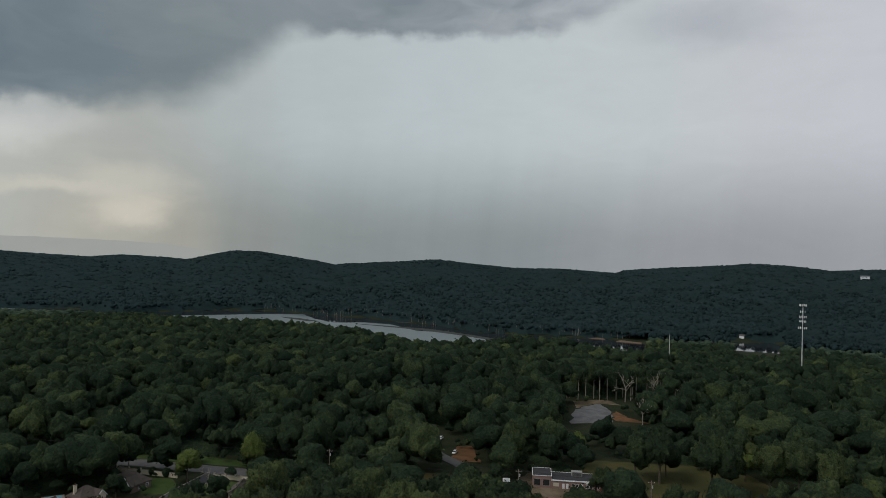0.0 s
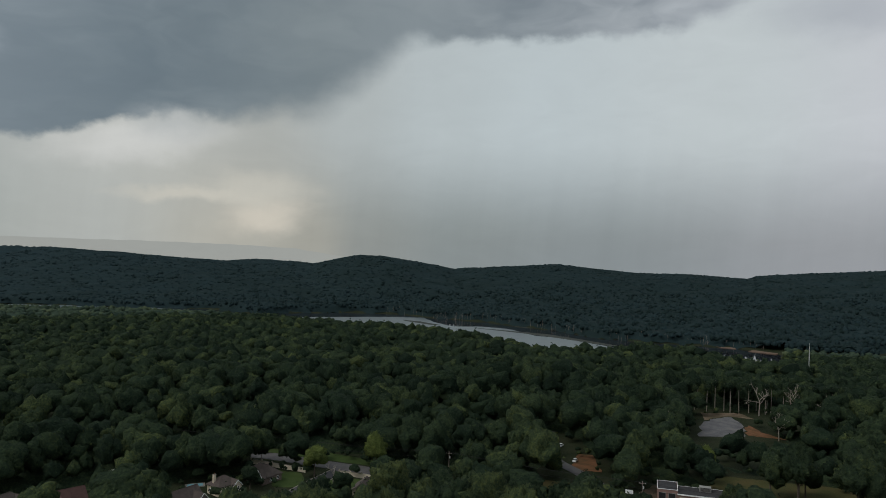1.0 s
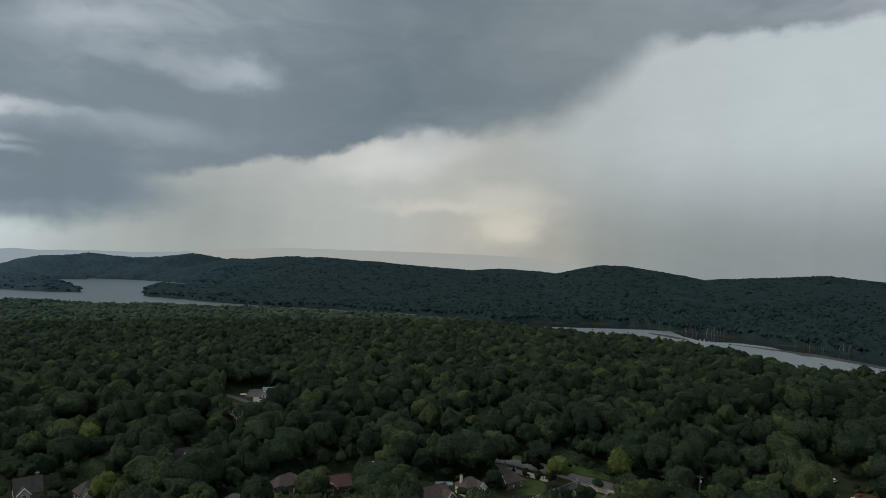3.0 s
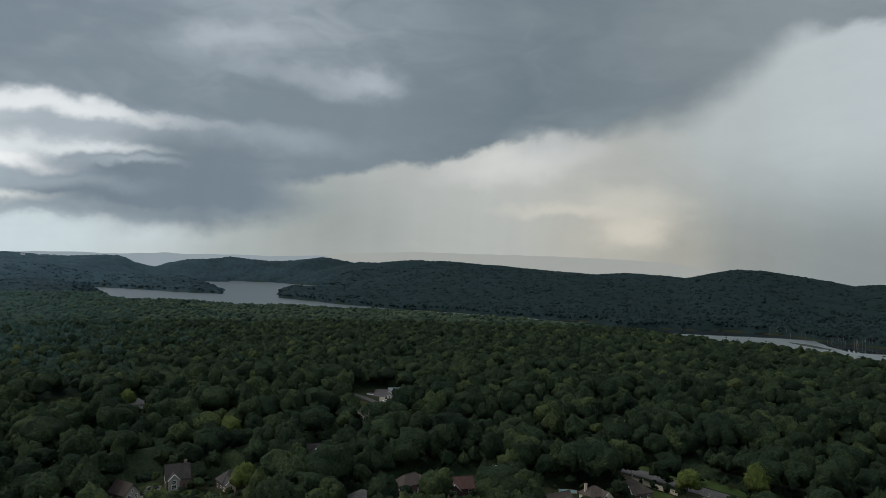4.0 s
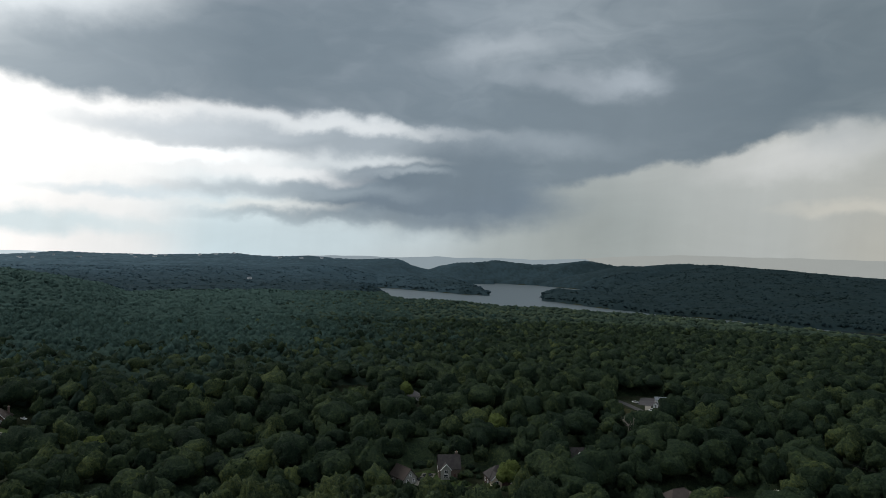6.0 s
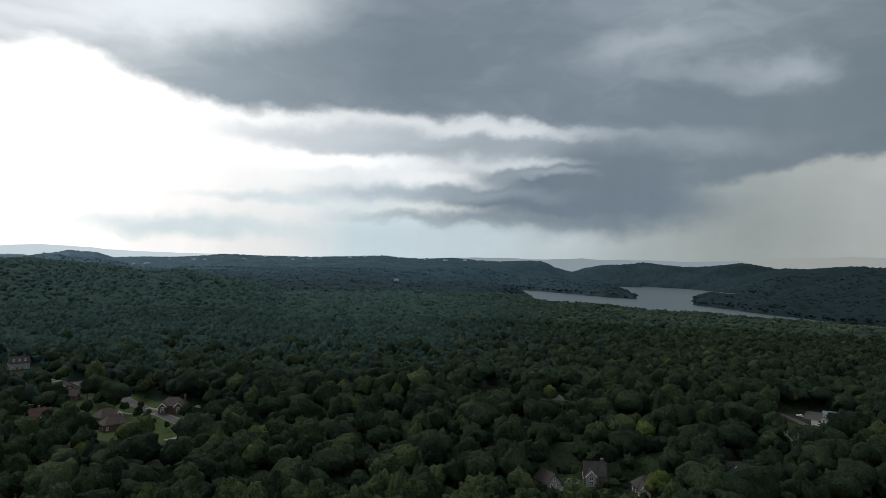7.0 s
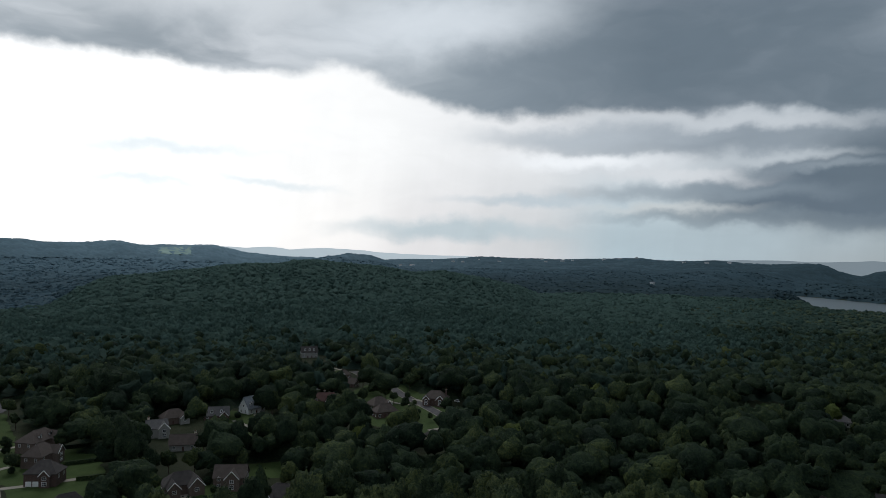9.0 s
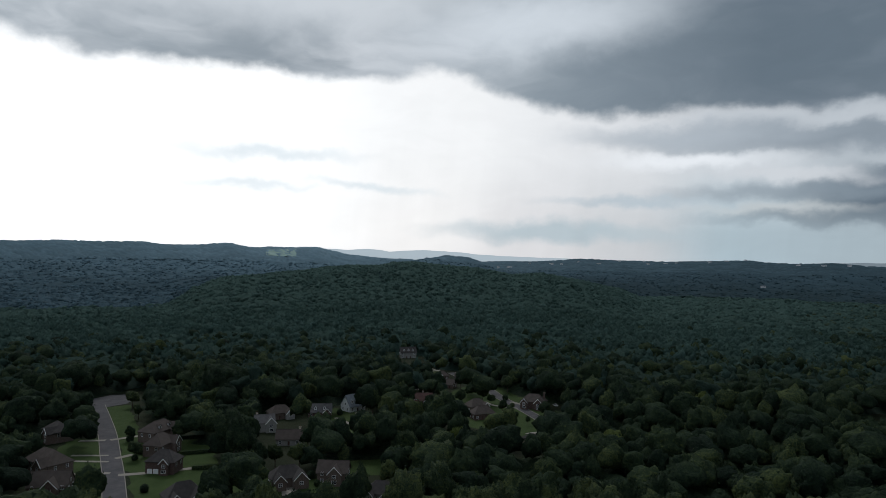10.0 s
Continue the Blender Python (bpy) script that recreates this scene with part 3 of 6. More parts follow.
def backdrop(name, label, colour, at, table, foot=-60.0):
    """A pale ridge on the horizon, with a sloping face."""
    ang = np.linspace(table[0][0], table[-1][0], 260)
    top = EYE + at * np.tan(np.radians(along(ang, table))) + 2.0 * ripple(ang * 60, ang * 11, 90, 5)
    ar = np.radians(ang)
    front = np.stack([-np.sin(ar) * (at - 350), np.cos(ar) * (at - 350), np.full_like(ar, foot)], 1)
    crest = np.stack([-np.sin(ar) * at, np.cos(ar) * at, top], 1)
    rear = np.stack([-np.sin(ar) * (at + 60), np.cos(ar) * (at + 60), np.full_like(ar, foot)], 1)
    n = len(ar)
    p = np.arange(n - 1)
    tris = np.concatenate([np.stack(q, 1) for o in (0, n) for q in ((p + o, p + o + 1, p + o + n + 1), (p + o, p + o + n + 1, p + o + n))])
    ob = new(name, mesh_from(name, np.concatenate([front, crest, rear]), tris, smooth=False))
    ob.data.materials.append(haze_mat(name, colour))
    return tagged(ob, label, "backdrop", kind="structure")


# ridges that glow in flat colours standing in for haze and sunlight
backdrop("backdrop_ridge", "pale ridge on the horizon, its rain haze painted as glow", srgb(161, 164, 160), 4870,
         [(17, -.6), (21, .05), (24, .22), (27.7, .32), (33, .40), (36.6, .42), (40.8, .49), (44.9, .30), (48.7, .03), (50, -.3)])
backdrop("backdrop_plain", "far ridge behind the lake's hills, its blue-grey haze painted as glow", srgb(142, 154, 160), 4850,
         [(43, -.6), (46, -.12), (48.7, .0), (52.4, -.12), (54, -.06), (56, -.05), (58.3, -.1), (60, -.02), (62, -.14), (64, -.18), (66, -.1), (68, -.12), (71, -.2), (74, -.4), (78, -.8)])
backdrop("backdrop_hills", "pale hills on the bright horizon, sun and haze painted as glow", srgb(206, 218, 222), 4880,
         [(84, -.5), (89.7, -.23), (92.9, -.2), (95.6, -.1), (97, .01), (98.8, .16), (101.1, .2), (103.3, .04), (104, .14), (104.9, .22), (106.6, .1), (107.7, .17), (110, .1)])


# patches of lawn, paving and bare earth, laid on the level ground near the houses
def drape(name, outline, material, label, category, lift=0.05, kind="structure", base=0.0):
    """A slab with a soft, uneven outline lying on the ground."""
    bm = bmesh.new()
    ring = []
    n = len(outline)
    for i in range(n):
        p, q = Vector(outline[i]), Vector(outline[(i + 1) % n])
        steps = max(1, int((q - p).length / 4))
        for s in range(steps):
            w = p.lerp(q, s / steps)
            jag = 2.2 * noise.noise(Vector((w.x * 0.16, w.y * 0.16, 3.0)))
            ring.append(bm.verts.new((w.x + jag, w.y - jag, base + lift)))
    top = bm.faces.new(ring)
    if top.normal.z < 0:
        top.normal_flip()
    res = bmesh.ops.extrude_face_region(bm, geom=[top])
    for ve in (g for g in res["geom"] if isinstance(g, bmesh.types.BMVert)):
        ve.co.z = base + lift
    for ve in ring:
        ve.co.z = base - 0.3
    bmesh.ops.recalc_face_normals(bm, faces=bm.faces)
    me = bpy.data.meshes.new(name)
    bm.to_mesh(me)
    bm.free()
    me.materials.append(material)
    return tagged(new(name, me), label, category, kind=kind)


def band(points, wide):
    """The outline of a strip of that width along a line of points, rounded at its bends."""
    pts = [Vector(p) for p in points]
    fine = []
    for i in range(len(pts) - 1):
        a, b, c, d = pts[max(i - 1, 0)], pts[i], pts[i + 1], pts[min(i + 2, len(pts) - 1)]
        for s in range(6):
            t = s / 6
            fine.append(0.5 * ((2 * b) + (c - a) * t + (2 * a - 5 * b + 4 * c - d) * t * t + (3 * b - a - 3 * c + d) * t ** 3))
    fine.append(pts[-1])
    left, right = [], []
    for i, p in enumerate(fine):
        t = (fine[min(i + 1, len(fine) - 1)] - fine[max(i - 1, 0)]).normalized()
        nrm = Vector((-t.y, t.x)) * wide / 2
        left.append(p + nrm)
        right.append(p - nrm)
    return left, right, fine


def strip(name, points, wide, material, label, category, lift=0.08, kerb=False):
    """A road or path along a line; kerb adds raised kerbs on both sides."""
    left, right, _ = band(points, wide)
    bm = bmesh.new()
    rows = []
    for l, r in zip(left, right):
        rows.append([bm.verts.new((p.x, p.y, z)) for p, z in ((l, -0.3), (l, lift), (r, lift), (r, -0.3))])
    for a, b in zip(rows, rows[1:]):
        for k in range(3):
            bm.faces.new((a[k], a[k + 1], b[k + 1], b[k]))
    bm.faces.new(rows[0])
    bm.faces.new(rows[-1][::-1])
    bmesh.ops.recalc_face_normals(bm, faces=bm.faces)
    me = bpy.data.meshes.new(name)
    bm.to_mesh(me)
    bm.free()
    me.materials.append(material)
    road = tagged(new(name, me), label, category, kind="structure")
    if kerb:
        for s in (1, -1):
            l2, r2, _ = band(points, wide + 0.35)
            side = l2 if s > 0 else r2
            strip("kerb", [(p.x, p.y) for p in side[::3]], 0.35, concrete_m, "pale concrete kerb along the street", "kerb", lift + 0.13)
    return road


# ================= things =================
def part(name, bm, material, parent, label=""):
    """Links a bmesh as one mesh object under a thing or a part."""
    me = bpy.data.meshes.new(name)
    bmesh.ops.recalc_face_normals(bm, faces=bm.faces)
    bm.to_mesh(me)
    bm.free()
    me.materials.append(material)
    ob = new(name, me)
    ob.parent = parent
    return tagged(ob, label)


def box(bm, cx, cy, z0, sx, sy, sz, turn=0.0, edge=0.0):
    """A block standing on z0."""
    m = Matrix.Translation((cx, cy, z0 + sz / 2)) @ Matrix.Rotation(turn, 4, "Z") @ Matrix.Diagonal((sx, sy, sz, 1))
    vs = bmesh.ops.create_cube(bm, size=1.0, matrix=m)["verts"]
    if edge:
        bmesh.ops.bevel(bm, geom=list({e for ve in vs for e in ve.link_edges}), offset=edge, segments=1, affect="EDGES")
    return bm


def solid(bm, rings):
    """Joins closed rings of equal length into one closed body."""
    rows = [[bm.verts.new(p) for p in ring] for ring in rings]
    n = len(rows[0])
    for a, b in zip(rows, rows[1:]):
        for k in range(n):
            bm.faces.new((a[k], a[(k + 1) % n], b[(k + 1) % n], b[k]))
    bm.faces.new(rows[0][::-1])
    bm.faces.new(rows[-1])
    return bm


def tube(bm, p, q, r0, r1, sides=8):
    p, q = Vector(p), Vector(q)
    m = Matrix.Translation((p + q) / 2) @ (q - p).to_track_quat("Z", "Y").to_matrix().to_4x4()
    bmesh.ops.create_cone(bm, cap_ends=True, segments=sides, radius1=r0, radius2=r1, depth=(q - p).length, matrix=m)
    return bm


def gable_roof(bm, x0, x1, y0, y1, z, rise, thick=0.25):
    """A ridge roof along x, as one bent slab, with hollow underside."""
    ym = (y0 + y1) / 2
    sect = lambda x: [(x, y0, z), (x, ym, z + rise), (x, y1, z), (x, y1, z - thick), (x, ym, z + rise - thick), (x, y0, z - thick)]
    return solid(bm, [sect(x0), sect(x1)])


def hip_roof(bm, x0, x1, y0, y1, z, rise, thick=0.25):
    ym, run = (y0 + y1) / 2, (y1 - y0) / 2
    inset = min(run * 0.95, (x1 - x0) / 2 - 0.3)
    low = [bm.verts.new(p) for p in ((x0, y0, z - thick), (x1, y0, z - thick), (x1, y1, z - thick), (x0, y1, z - thick))]
    eave = [bm.verts.new(p) for p in ((x0, y0, z), (x1, y0, z), (x1, y1, z), (x0, y1, z))]
    a, b = bm.verts.new((x0 + inset, ym, z + rise)), bm.verts.new((x1 - inset, ym, z + rise))
    bm.faces.new(low[::-1])
    for k in range(4):
        bm.faces.new((low[k], low[(k + 1) % 4], eave[(k + 1) % 4], eave[k]))
    bm.faces.new((eave[0], eave[1], b, a))
    bm.faces.new((eave[1], eave[2], b))
    bm.faces.new((eave[2], eave[3], a, b))
    bm.faces.new((eave[3], eave[0], a))
    return bm


def window(parent, x, y, z, w, h, out):
    """A window with its frame and pane on the wall at y, facing out (-1: towards -y)."""
    bm = bmesh.new()
    for bx, bz, bw, bh in ((x, z, w + 0.24, 0.12), (x, z + h, w + 0.24, 0.12), (x - w / 2 - 0.06, z, 0.12, h), (x + w / 2 + 0.06, z, 0.12, h), (x, z, 0.06, h), (x, z + h / 2 - 0.03, w, 0.06)):
        box(bm, bx, y + out * 0.05, bz, bw, 0.10, bh)
    f = part("window", bm, white_m, parent)
    part("pane", box(bmesh.new(), x, y + out * 0.02, z + 0.05, w, 0.03, h), glass_m, f, "dark reflecting glass pane")


def side_window(parent, x, y, z, w, h, out):
    bm = bmesh.new()
    for by, bz, bw, bh in ((y, z, w + 0.24, 0.12), (y, z + h, w + 0.24, 0.12), (y - w / 2 - 0.06, z, 0.12, h), (y + w / 2 + 0.06, z, 0.12, h), (y, z + h / 2 - 0.03, w, 0.06)):
        box(bm, x + out * 0.05, by, bz, 0.10, bw, bh)
    f = part("window", bm, white_m, parent)
    part("pane", box(bmesh.new(), x + out * 0.02, y, z + 0.05, 0.03, w, h), glass_m, f, "dark reflecting glass pane")


CLEARINGS = []
SIGHT = []


def house(x, y, turn, w, d, wall, rise, walls, roof, label, hip=True, wing=0.0, wing_w=6.0, wing_at=0.3, wing2=False, chimney=0, dormers=0,
          garage=0, gable_m=None, sight=52.0, storeys=None):
    """A house whose front (-y) looks where turn says: body, roof, wings with gables, dormers, chimney, garage doors."""
    root = new("house")
    over = 0.5
    w, d, wall, rise = w * 0.86, d * 0.86, wall * 0.95, rise * 0.9
    wing_w, wing = wing_w * 0.86, wing * 0.9
    hx, hy = w / 2, d / 2
    bm = box(bmesh.new(), 0, 0, -0.4, w, d, wall + 0.4)
    if not hip:
        for s in (-1, 1):
            solid(bm, [[(s * (hx - 0.3), -hy, wall - 0.01), (s * (hx - 0.3), hy, wall - 0.01), (s * (hx - 0.3), 0, wall + rise * 0.98 - 0.2)],
                       [(s * hx, -hy, wall - 0.01), (s * hx, hy, wall - 0.01), (s * hx, 0, wall + rise * 0.98 - 0.2)]])
    part("wall", bm, walls, root)
    bm = bmesh.new()
    if hip:
        hip_roof(bm, -hx - over, hx + over, -hy - over, hy + over, wall + 0.1, rise)
    else:
        gable_roof(bm, -hx - over, hx + over, -hy - over, hy + over, wall + 0.1 - over * rise / hy, rise + over * rise / hy)
    body_roof = part("roof", bm, roof, root)
    # ridge cap
    ridge = hx + over - (min((hy + over) * 0.95, hx + over - 0.3) if hip else 0)
    part("ridge_cap", box(bmesh.new(), 0, 0, wall + 0.04 + rise, 2 * ridge, 0.3, 0.12, edge=0.04), roof, body_roof)
    two = storeys or (2 if wall > 4.5 else 1)
    spots = []
    if wing:
        for s in ((1, -1) if wing2 else (1,)):
            cx = s * wing_at * w
            ww = wing_w if s > 0 else wing_w * 0.8
            bm = box(bmesh.new(), cx, -hy - wing / 2, -0.4, ww, wing, wall + 0.4)
            r2 = ww * 0.5 * 1.05
            solid(bm, [[(cx - ww / 2, yy, wall - 0.02), (cx + ww / 2, yy, wall - 0.02), (cx, yy, wall + r2 * 0.95)] for yy in (-hy - wing, -hy - wing + 0.3)])
            part("gable_wing", bm, gable_m or walls, root)
            bm = bmesh.new()
            back = min(0.0, -hy + hy * min(1.0, r2 / rise)) + 0.1
            oo = 0.4
            sect = lambda yy: [(cx - ww / 2 - oo, yy, wall - oo), (cx, yy, wall + r2 + 0.12), (cx + ww / 2 + oo, yy, wall - oo), (cx + ww / 2 + oo, yy, wall - oo - 0.22), (cx, yy, wall + r2 - 0.12), (cx - ww / 2 - oo, yy, wall - oo - 0.22)]
            solid(bm, [sect(-hy - wing - 0.4), sect(back)])
            part("gable_roof", bm, roof, root)
            # pale trim under the gable's edge
            bm = bmesh.new()
            for q in (-1, 1):
                tube(bm, (cx + q * (ww / 2 + oo), -hy - wing - 0.42, wall - oo - 0.05), (cx, -hy - wing - 0.42, wall + r2), 0.16, 0.16, 4)
            part("gable_trim", bm, white_m, root, "white bargeboard")
            window(root, cx, -hy - wing, wall * 0.45 if two == 1 else wall * 0.62, 1.5, 1.4, -1)
            if two == 2:
                window(root, cx, -hy - wing, 0.9, 1.8, 1.5, -1)
            spots.append((cx, ww))
    if garage:
        gx = -hx + 3.4 if garage > 0 else hx - 3.4
        for k in (-1.4, 1.4):
            bm = box(bmesh.new(), gx + k, -hy - 0.03, 0.05, 2.4, 0.1, 2.2, edge=0.03)
            for r_ in range(3):
                box(bm, gx + k, -hy - 0.09, 0.5 + r_ * 0.55, 2.2, 0.03, 0.42)
            part("garage_door", bm, white_m, root, "white panelled garage door")
        spots.append((gx, 5.6))
    n = max(2, int(w / 3.4))
    for lvl in range(two):
        for k in range(n):
            wx_ = -hx + (k + 0.5) * w / n
            if any(abs(wx_ - c) < s / 2 + 0.7 for c, s in spots):
                continue
            if lvl == 0 and abs(wx_) < w / n * 0.6 and not wing2:
                bm = box(bmesh.new(), wx_, -hy - 0.03, 0.1, 1.0, 0.1, 2.1, edge=0.02)
                part("door", bm, roof_red_m, root, "panelled front door")
                spots.append((wx_, 0.1))
            else:
                window(root, wx_, -hy, 0.9 + lvl * 2.9, 1.1, 1.5, -1)
    for s in (-1, 1):
        for k in (-0.22, 0.25):
            side_window(root, s * hx, k * d, 0.9 if two == 1 else wall - 2.2, 1.0, 1.4, s)
        if not hip:
            side_window(root, s * hx, 0, wall + 0.4, 0.9, 1.2, s)
    for k in range(dormers):
        cx = (k - (dormers - 1) / 2) * w / (dormers + 0.6)
        zb = wall + rise * 0.30
        yf = -hy * 0.72 - 0.3
        bm = box(bmesh.new(), cx, (yf + 0) / 2, zb - 0.6, 1.6, -yf, 2.0)
        solid(bm, [[(cx - 0.8, yy, zb + 1.4), (cx + 0.8, yy, zb + 1.4), (cx, yy, zb + 2.1)] for yy in (yf, yf + 0.3)])
        dm = part("dormer", bm, white_m, root, "white dormer")
        bm = bmesh.new()
        sect = lambda yy: [(cx - 1.05, yy, zb + 1.2), (cx, yy, zb + 2.25), (cx + 1.05, yy, zb + 1.2), (cx + 1.05, yy, zb + 1.05), (cx, yy, zb + 2.1), (cx - 1.05, yy, zb + 1.05)]
        solid(bm, [sect(yf - 0.25), sect(0)])
        part("dormer_roof", bm, roof, dm)
        part("pane", box(bmesh.new(), cx, yf - 0.02, zb + 0.15, 0.9, 0.06, 1.1), glass_m, dm, "dark reflecting glass pane")
    if chimney:
        cx = chimney * (hx - 1.2)
        top = wall + rise + 0.9
        ch = part("chimney", box(bmesh.new(), cx, hy * 0.25, wall * 0.5, 1.1, 0.9, top - wall * 0.5, edge=0.04), walls if walls is not grey_side_m else cream_m, root)
        part("chimney_cap", box(bmesh.new(), cx, hy * 0.25, top, 1.35, 1.15, 0.22, edge=0.04), concrete_m, ch)
        part("flue", tube(bmesh.new(), (cx, hy * 0.25, top + 0.2), (cx, hy * 0.25, top + 0.75), 0.2, 0.18), clay_m, ch)
    # gutter along the front eave
    root.matrix_world = pose(x, y, 0, 0, 0, turn)
    r = math.hypot(x, y)
    k = sight / r
    # tall trees are kept off the line from the house to the camera
    SIGHT.append((x, y, x * (1 - k), y * (1 - k), max(w, d) * 0.5 + 1.5))
    CLEARINGS.append((x, y, x, y, math.hypot(w, d) / 2 + 5.0))
    return tagged(root, label, "house", "houses in the woods")


TWO, ONE = 5.6, 3.1
# by the main road
house(-135, 273, 26 + 35, 11.0, 9, ONE + 0.7, 3.6, cream_m, roof_brown_m, "cream stucco house with brown hipped roof and tall chimney", wing=2.2, wing_w=4.6, chimney=-1)
house(-126, 293, 24 - 50, 15.5, 9.5, ONE + 0.1, 3.9, tan_brick_m, roof_brown_m, "brown brick house with brown hipped roof beside the cream wall", wing=2.5, wing_w=6.5, wing2=True)
house(-142, 254, 29 + 40, 15, 10, ONE, 4.6, tan_brick_m, roof_brown_m, "low house with broad brown gabled roof", hip=False, wing=3, wing_w=6)
house(-79, 285, 16 + 75, 12, 9, ONE - 0.3, 3.0, cream_m, roof_brown_m, "cream house with brown gabled roof on a street corner", hip=False)
# in the woods
house(-270, 238, 49 + 10, 8.5, 9, ONE + 0.6, 3.6, grey_side_m, roof_dark_m, "small grey house with a steep gable among trees", hip=False, wing=3.5, wing_w=6.5, wing_at=0.05, gable_m=grey_side_m)
house(-201, 232, 41 + 42, 16, 9.5, ONE + 1.0, 4.0, brick_m, roof_brown_m, "red brick house with brown roof and white garage door", wing=3, wing_w=6, garage=-1)
house(-184, 244, 37 + 18, 14, 9, ONE + 0.4, 4.0, brick_m, roof_red_m, "red brick bungalow with red-brown gabled roof", hip=False, wing=2.5, wing_w=5.5, wing_at=-0.28)
house(-280, 147, 62 - 55, 12, 8, ONE, 4.2, grey_side_m, roof_brown_m, "grey house with brown gabled roof by a drive", hip=False)
house(-278, 169, 58.6 + 8, 11, 9, TWO - 0.6, 5.4, tan_brick_m, roof_dark_m, "tall house with steep dark roof and white-edged gables", hip=False, wing=2.2, wing_w=5, wing_at=-0.2, chimney=1, dormers=0, gable_m=grey_side_m)
house(-259, 184, 54.6 + 20, 14, 9.5, ONE + 0.8, 4.6, brick_m, roof_dark_m, "brick house with dark hipped roof and pale gables", wing=3, wing_w=5.5, wing_at=-0.3, chimney=1, gable_m=cream_m)
house(-437, 234, 62, 15, 10, ONE, 3.6, grey_side_m, roof_grey_m, "grey hip-roofed bungalow deep in the woods", sight=55)
house(-202, 204, 44 + 20, 12, 10, ONE + 0.6, 3.8, tan_brick_m, roof_grey_m, "brown brick house with grey hipped roof")
# the estate: along the straight street
house(-345, -203, 120 + 50, 21, 12, TWO, 5.0, tan_brick_m, roof_brown_m, "large brown brick house with hipped roof and two white dormers", wing=3, wing_w=7, dormers=2)
house(-321, -188, 120 + 60, 16, 11, TWO, 5.2, tan_brick_m, roof_brown_m, "brown brick two-storey house with steep hipped roof", wing=3, wing_w=6.5)
house(-296, -171, 120 - 25, 15, 11, TWO, 5.0, brick_m, roof_dark_m, "red brick house with dark hipped roof and white garage doors", garage=1, wing=2, wing_w=4.5, wing_at=0.2)
house(-260, -142, 119 + 15, 17, 11, ONE + 0.8, 5.6, tan_brick_m, roof_dark_m, "house with steep dark roof and three gables", wing=3, wing_w=7, wing2=True)
house(-332, -251, 127 - 70, 16, 12, TWO, 4.6, tan_brick_m, roof_dark_m, "brown brick house under shading trees", wing=3, wing_w=6)
house(-284, -219, 127 - 60, 22, 13, TWO, 5.6, tan_brick_m, roof_brown_m, "very large brown brick house with broad hipped roof", wing=3, wing_w=7)
house(-257, -197, 127 - 18, 17, 11, TWO, 5.2, brick_m, roof_brown_m, "red brick house with steep gable and pale ridge", hip=False, wing=3, wing_w=7, wing_at=0.1)
house(-374, -157, 113 + 5, 12, 10, TWO, 4.0, grey_side_m, roof_grey_m, "pale grey two-storey house with a chimney", hip=False, wing=2.5, wing_w=6.5, chimney=-1, gable_m=grey_side_m)
house(-404, -160, 112 + 20, 16, 10, ONE + 0.8, 4.6, tan_brick_m, roof_brown_m, "brown house with pale front gable", wing=3, wing_w=6, wing_at=0.3, gable_m=grey_side_m)
house(-352, -134, 111 - 5, 15, 10, ONE + 0.6, 4.2, grey_side_m, roof_brown_m, "grey house with brown roof and a slim pale chimney", hip=False, chimney=1)
house(-290, -111, 111 + 12, 17, 10, ONE + 1.2, 4.8, tan_brick_m, roof_dark_m, "brown brick house with two steep gables at a drive", wing=4, wing_w=7, wing2=True)
house(-298, -93, 107 - 10, 15, 10, TWO, 4.4, tan_brick_m, roof_brown_m, "brown brick house with a twin gable and chimney", wing=2.5, wing_w=6.5, wing_at=0.1, hip=False)
house(-279, -67, 103 - 15, 15, 10, ONE + 1.2, 4.6, grey_side_m, roof_dark_m, "dark roofed house with pale gables", wing=3, wing_w=6, wing2=True, gable_m=grey_side_m)
# the estate: farther off
house(-661, -136, 101.6 + 10, 17, 10, TWO + 0.6, 5.0, grey_side_m, roof_dark_m, "house with three white dormers in a dark roof among trees", hip=False, dormers=3, sight=90, storeys=2)
house(-435, -124, 106 + 40, 14.5, 10.5, ONE + 0.8, 7.0, white_m, roof_blue_m, "white farmhouse with steep pale metal roof", hip=False, dormers=3, sight=70)
house(-415, -139, 108.5, 16, 10, ONE + 0.4, 4.4, brick_m, roof_grey_m, "red brick house with grey gabled roof and two dormers", hip=False, dormers=2, wing=2, wing_w=5, sight=50)
house(-457, -84, 100.5, 15, 10, TWO - 0.8, 4.4, brick_m, roof_red_m, "red brick house with dark red roof and white chimney", hip=False, wing=2.5, wing_w=5.5, chimney=0.1, sight=60)
house(-556, -87, 99 + 15, 12, 9, ONE + 0.6, 3.8, tan_brick_m, roof_brown_m, "brown house with pale gable up the street", wing=2, wing_w=5, wing_at=-0.2, sight=60)
house(-548, -72, 98.5, 7, 8, ONE + 1.0, 3.2, cream_m, roof_brown_m, "cream house with a white chimney up the street", hip=False, chimney=0.6, sight=60)
house(-525, -76, 98 - 25, 10, 9, ONE, 3.8, tan_brick_m, roof_brown_m, "low house with brown gabled roof in the trees", hip=False, sight=60)
house(-452, -48, 96 + 35, 15, 10, ONE + 0.6, 4.8, tan_brick_m, roof_brown_m, "brown brick house with brown hipped roof by the street", wing=2, wing_w=5, sight=40)
house(-432, -42, 95.5 + 25, 16, 10, ONE + 0.6, 4.8, brick_m, roof_brown_m, "red brick house with steep brown hipped roof", sight=45)
house(-469, -12, 91.5 - 15, 18, 11, TWO - 0.6, 5.0, brick_m, roof_brown_m, "red brick house with brown roof, gables and two chimneys", wing=3, wing_w=6, wing2=True, chimney=1, sight=40)
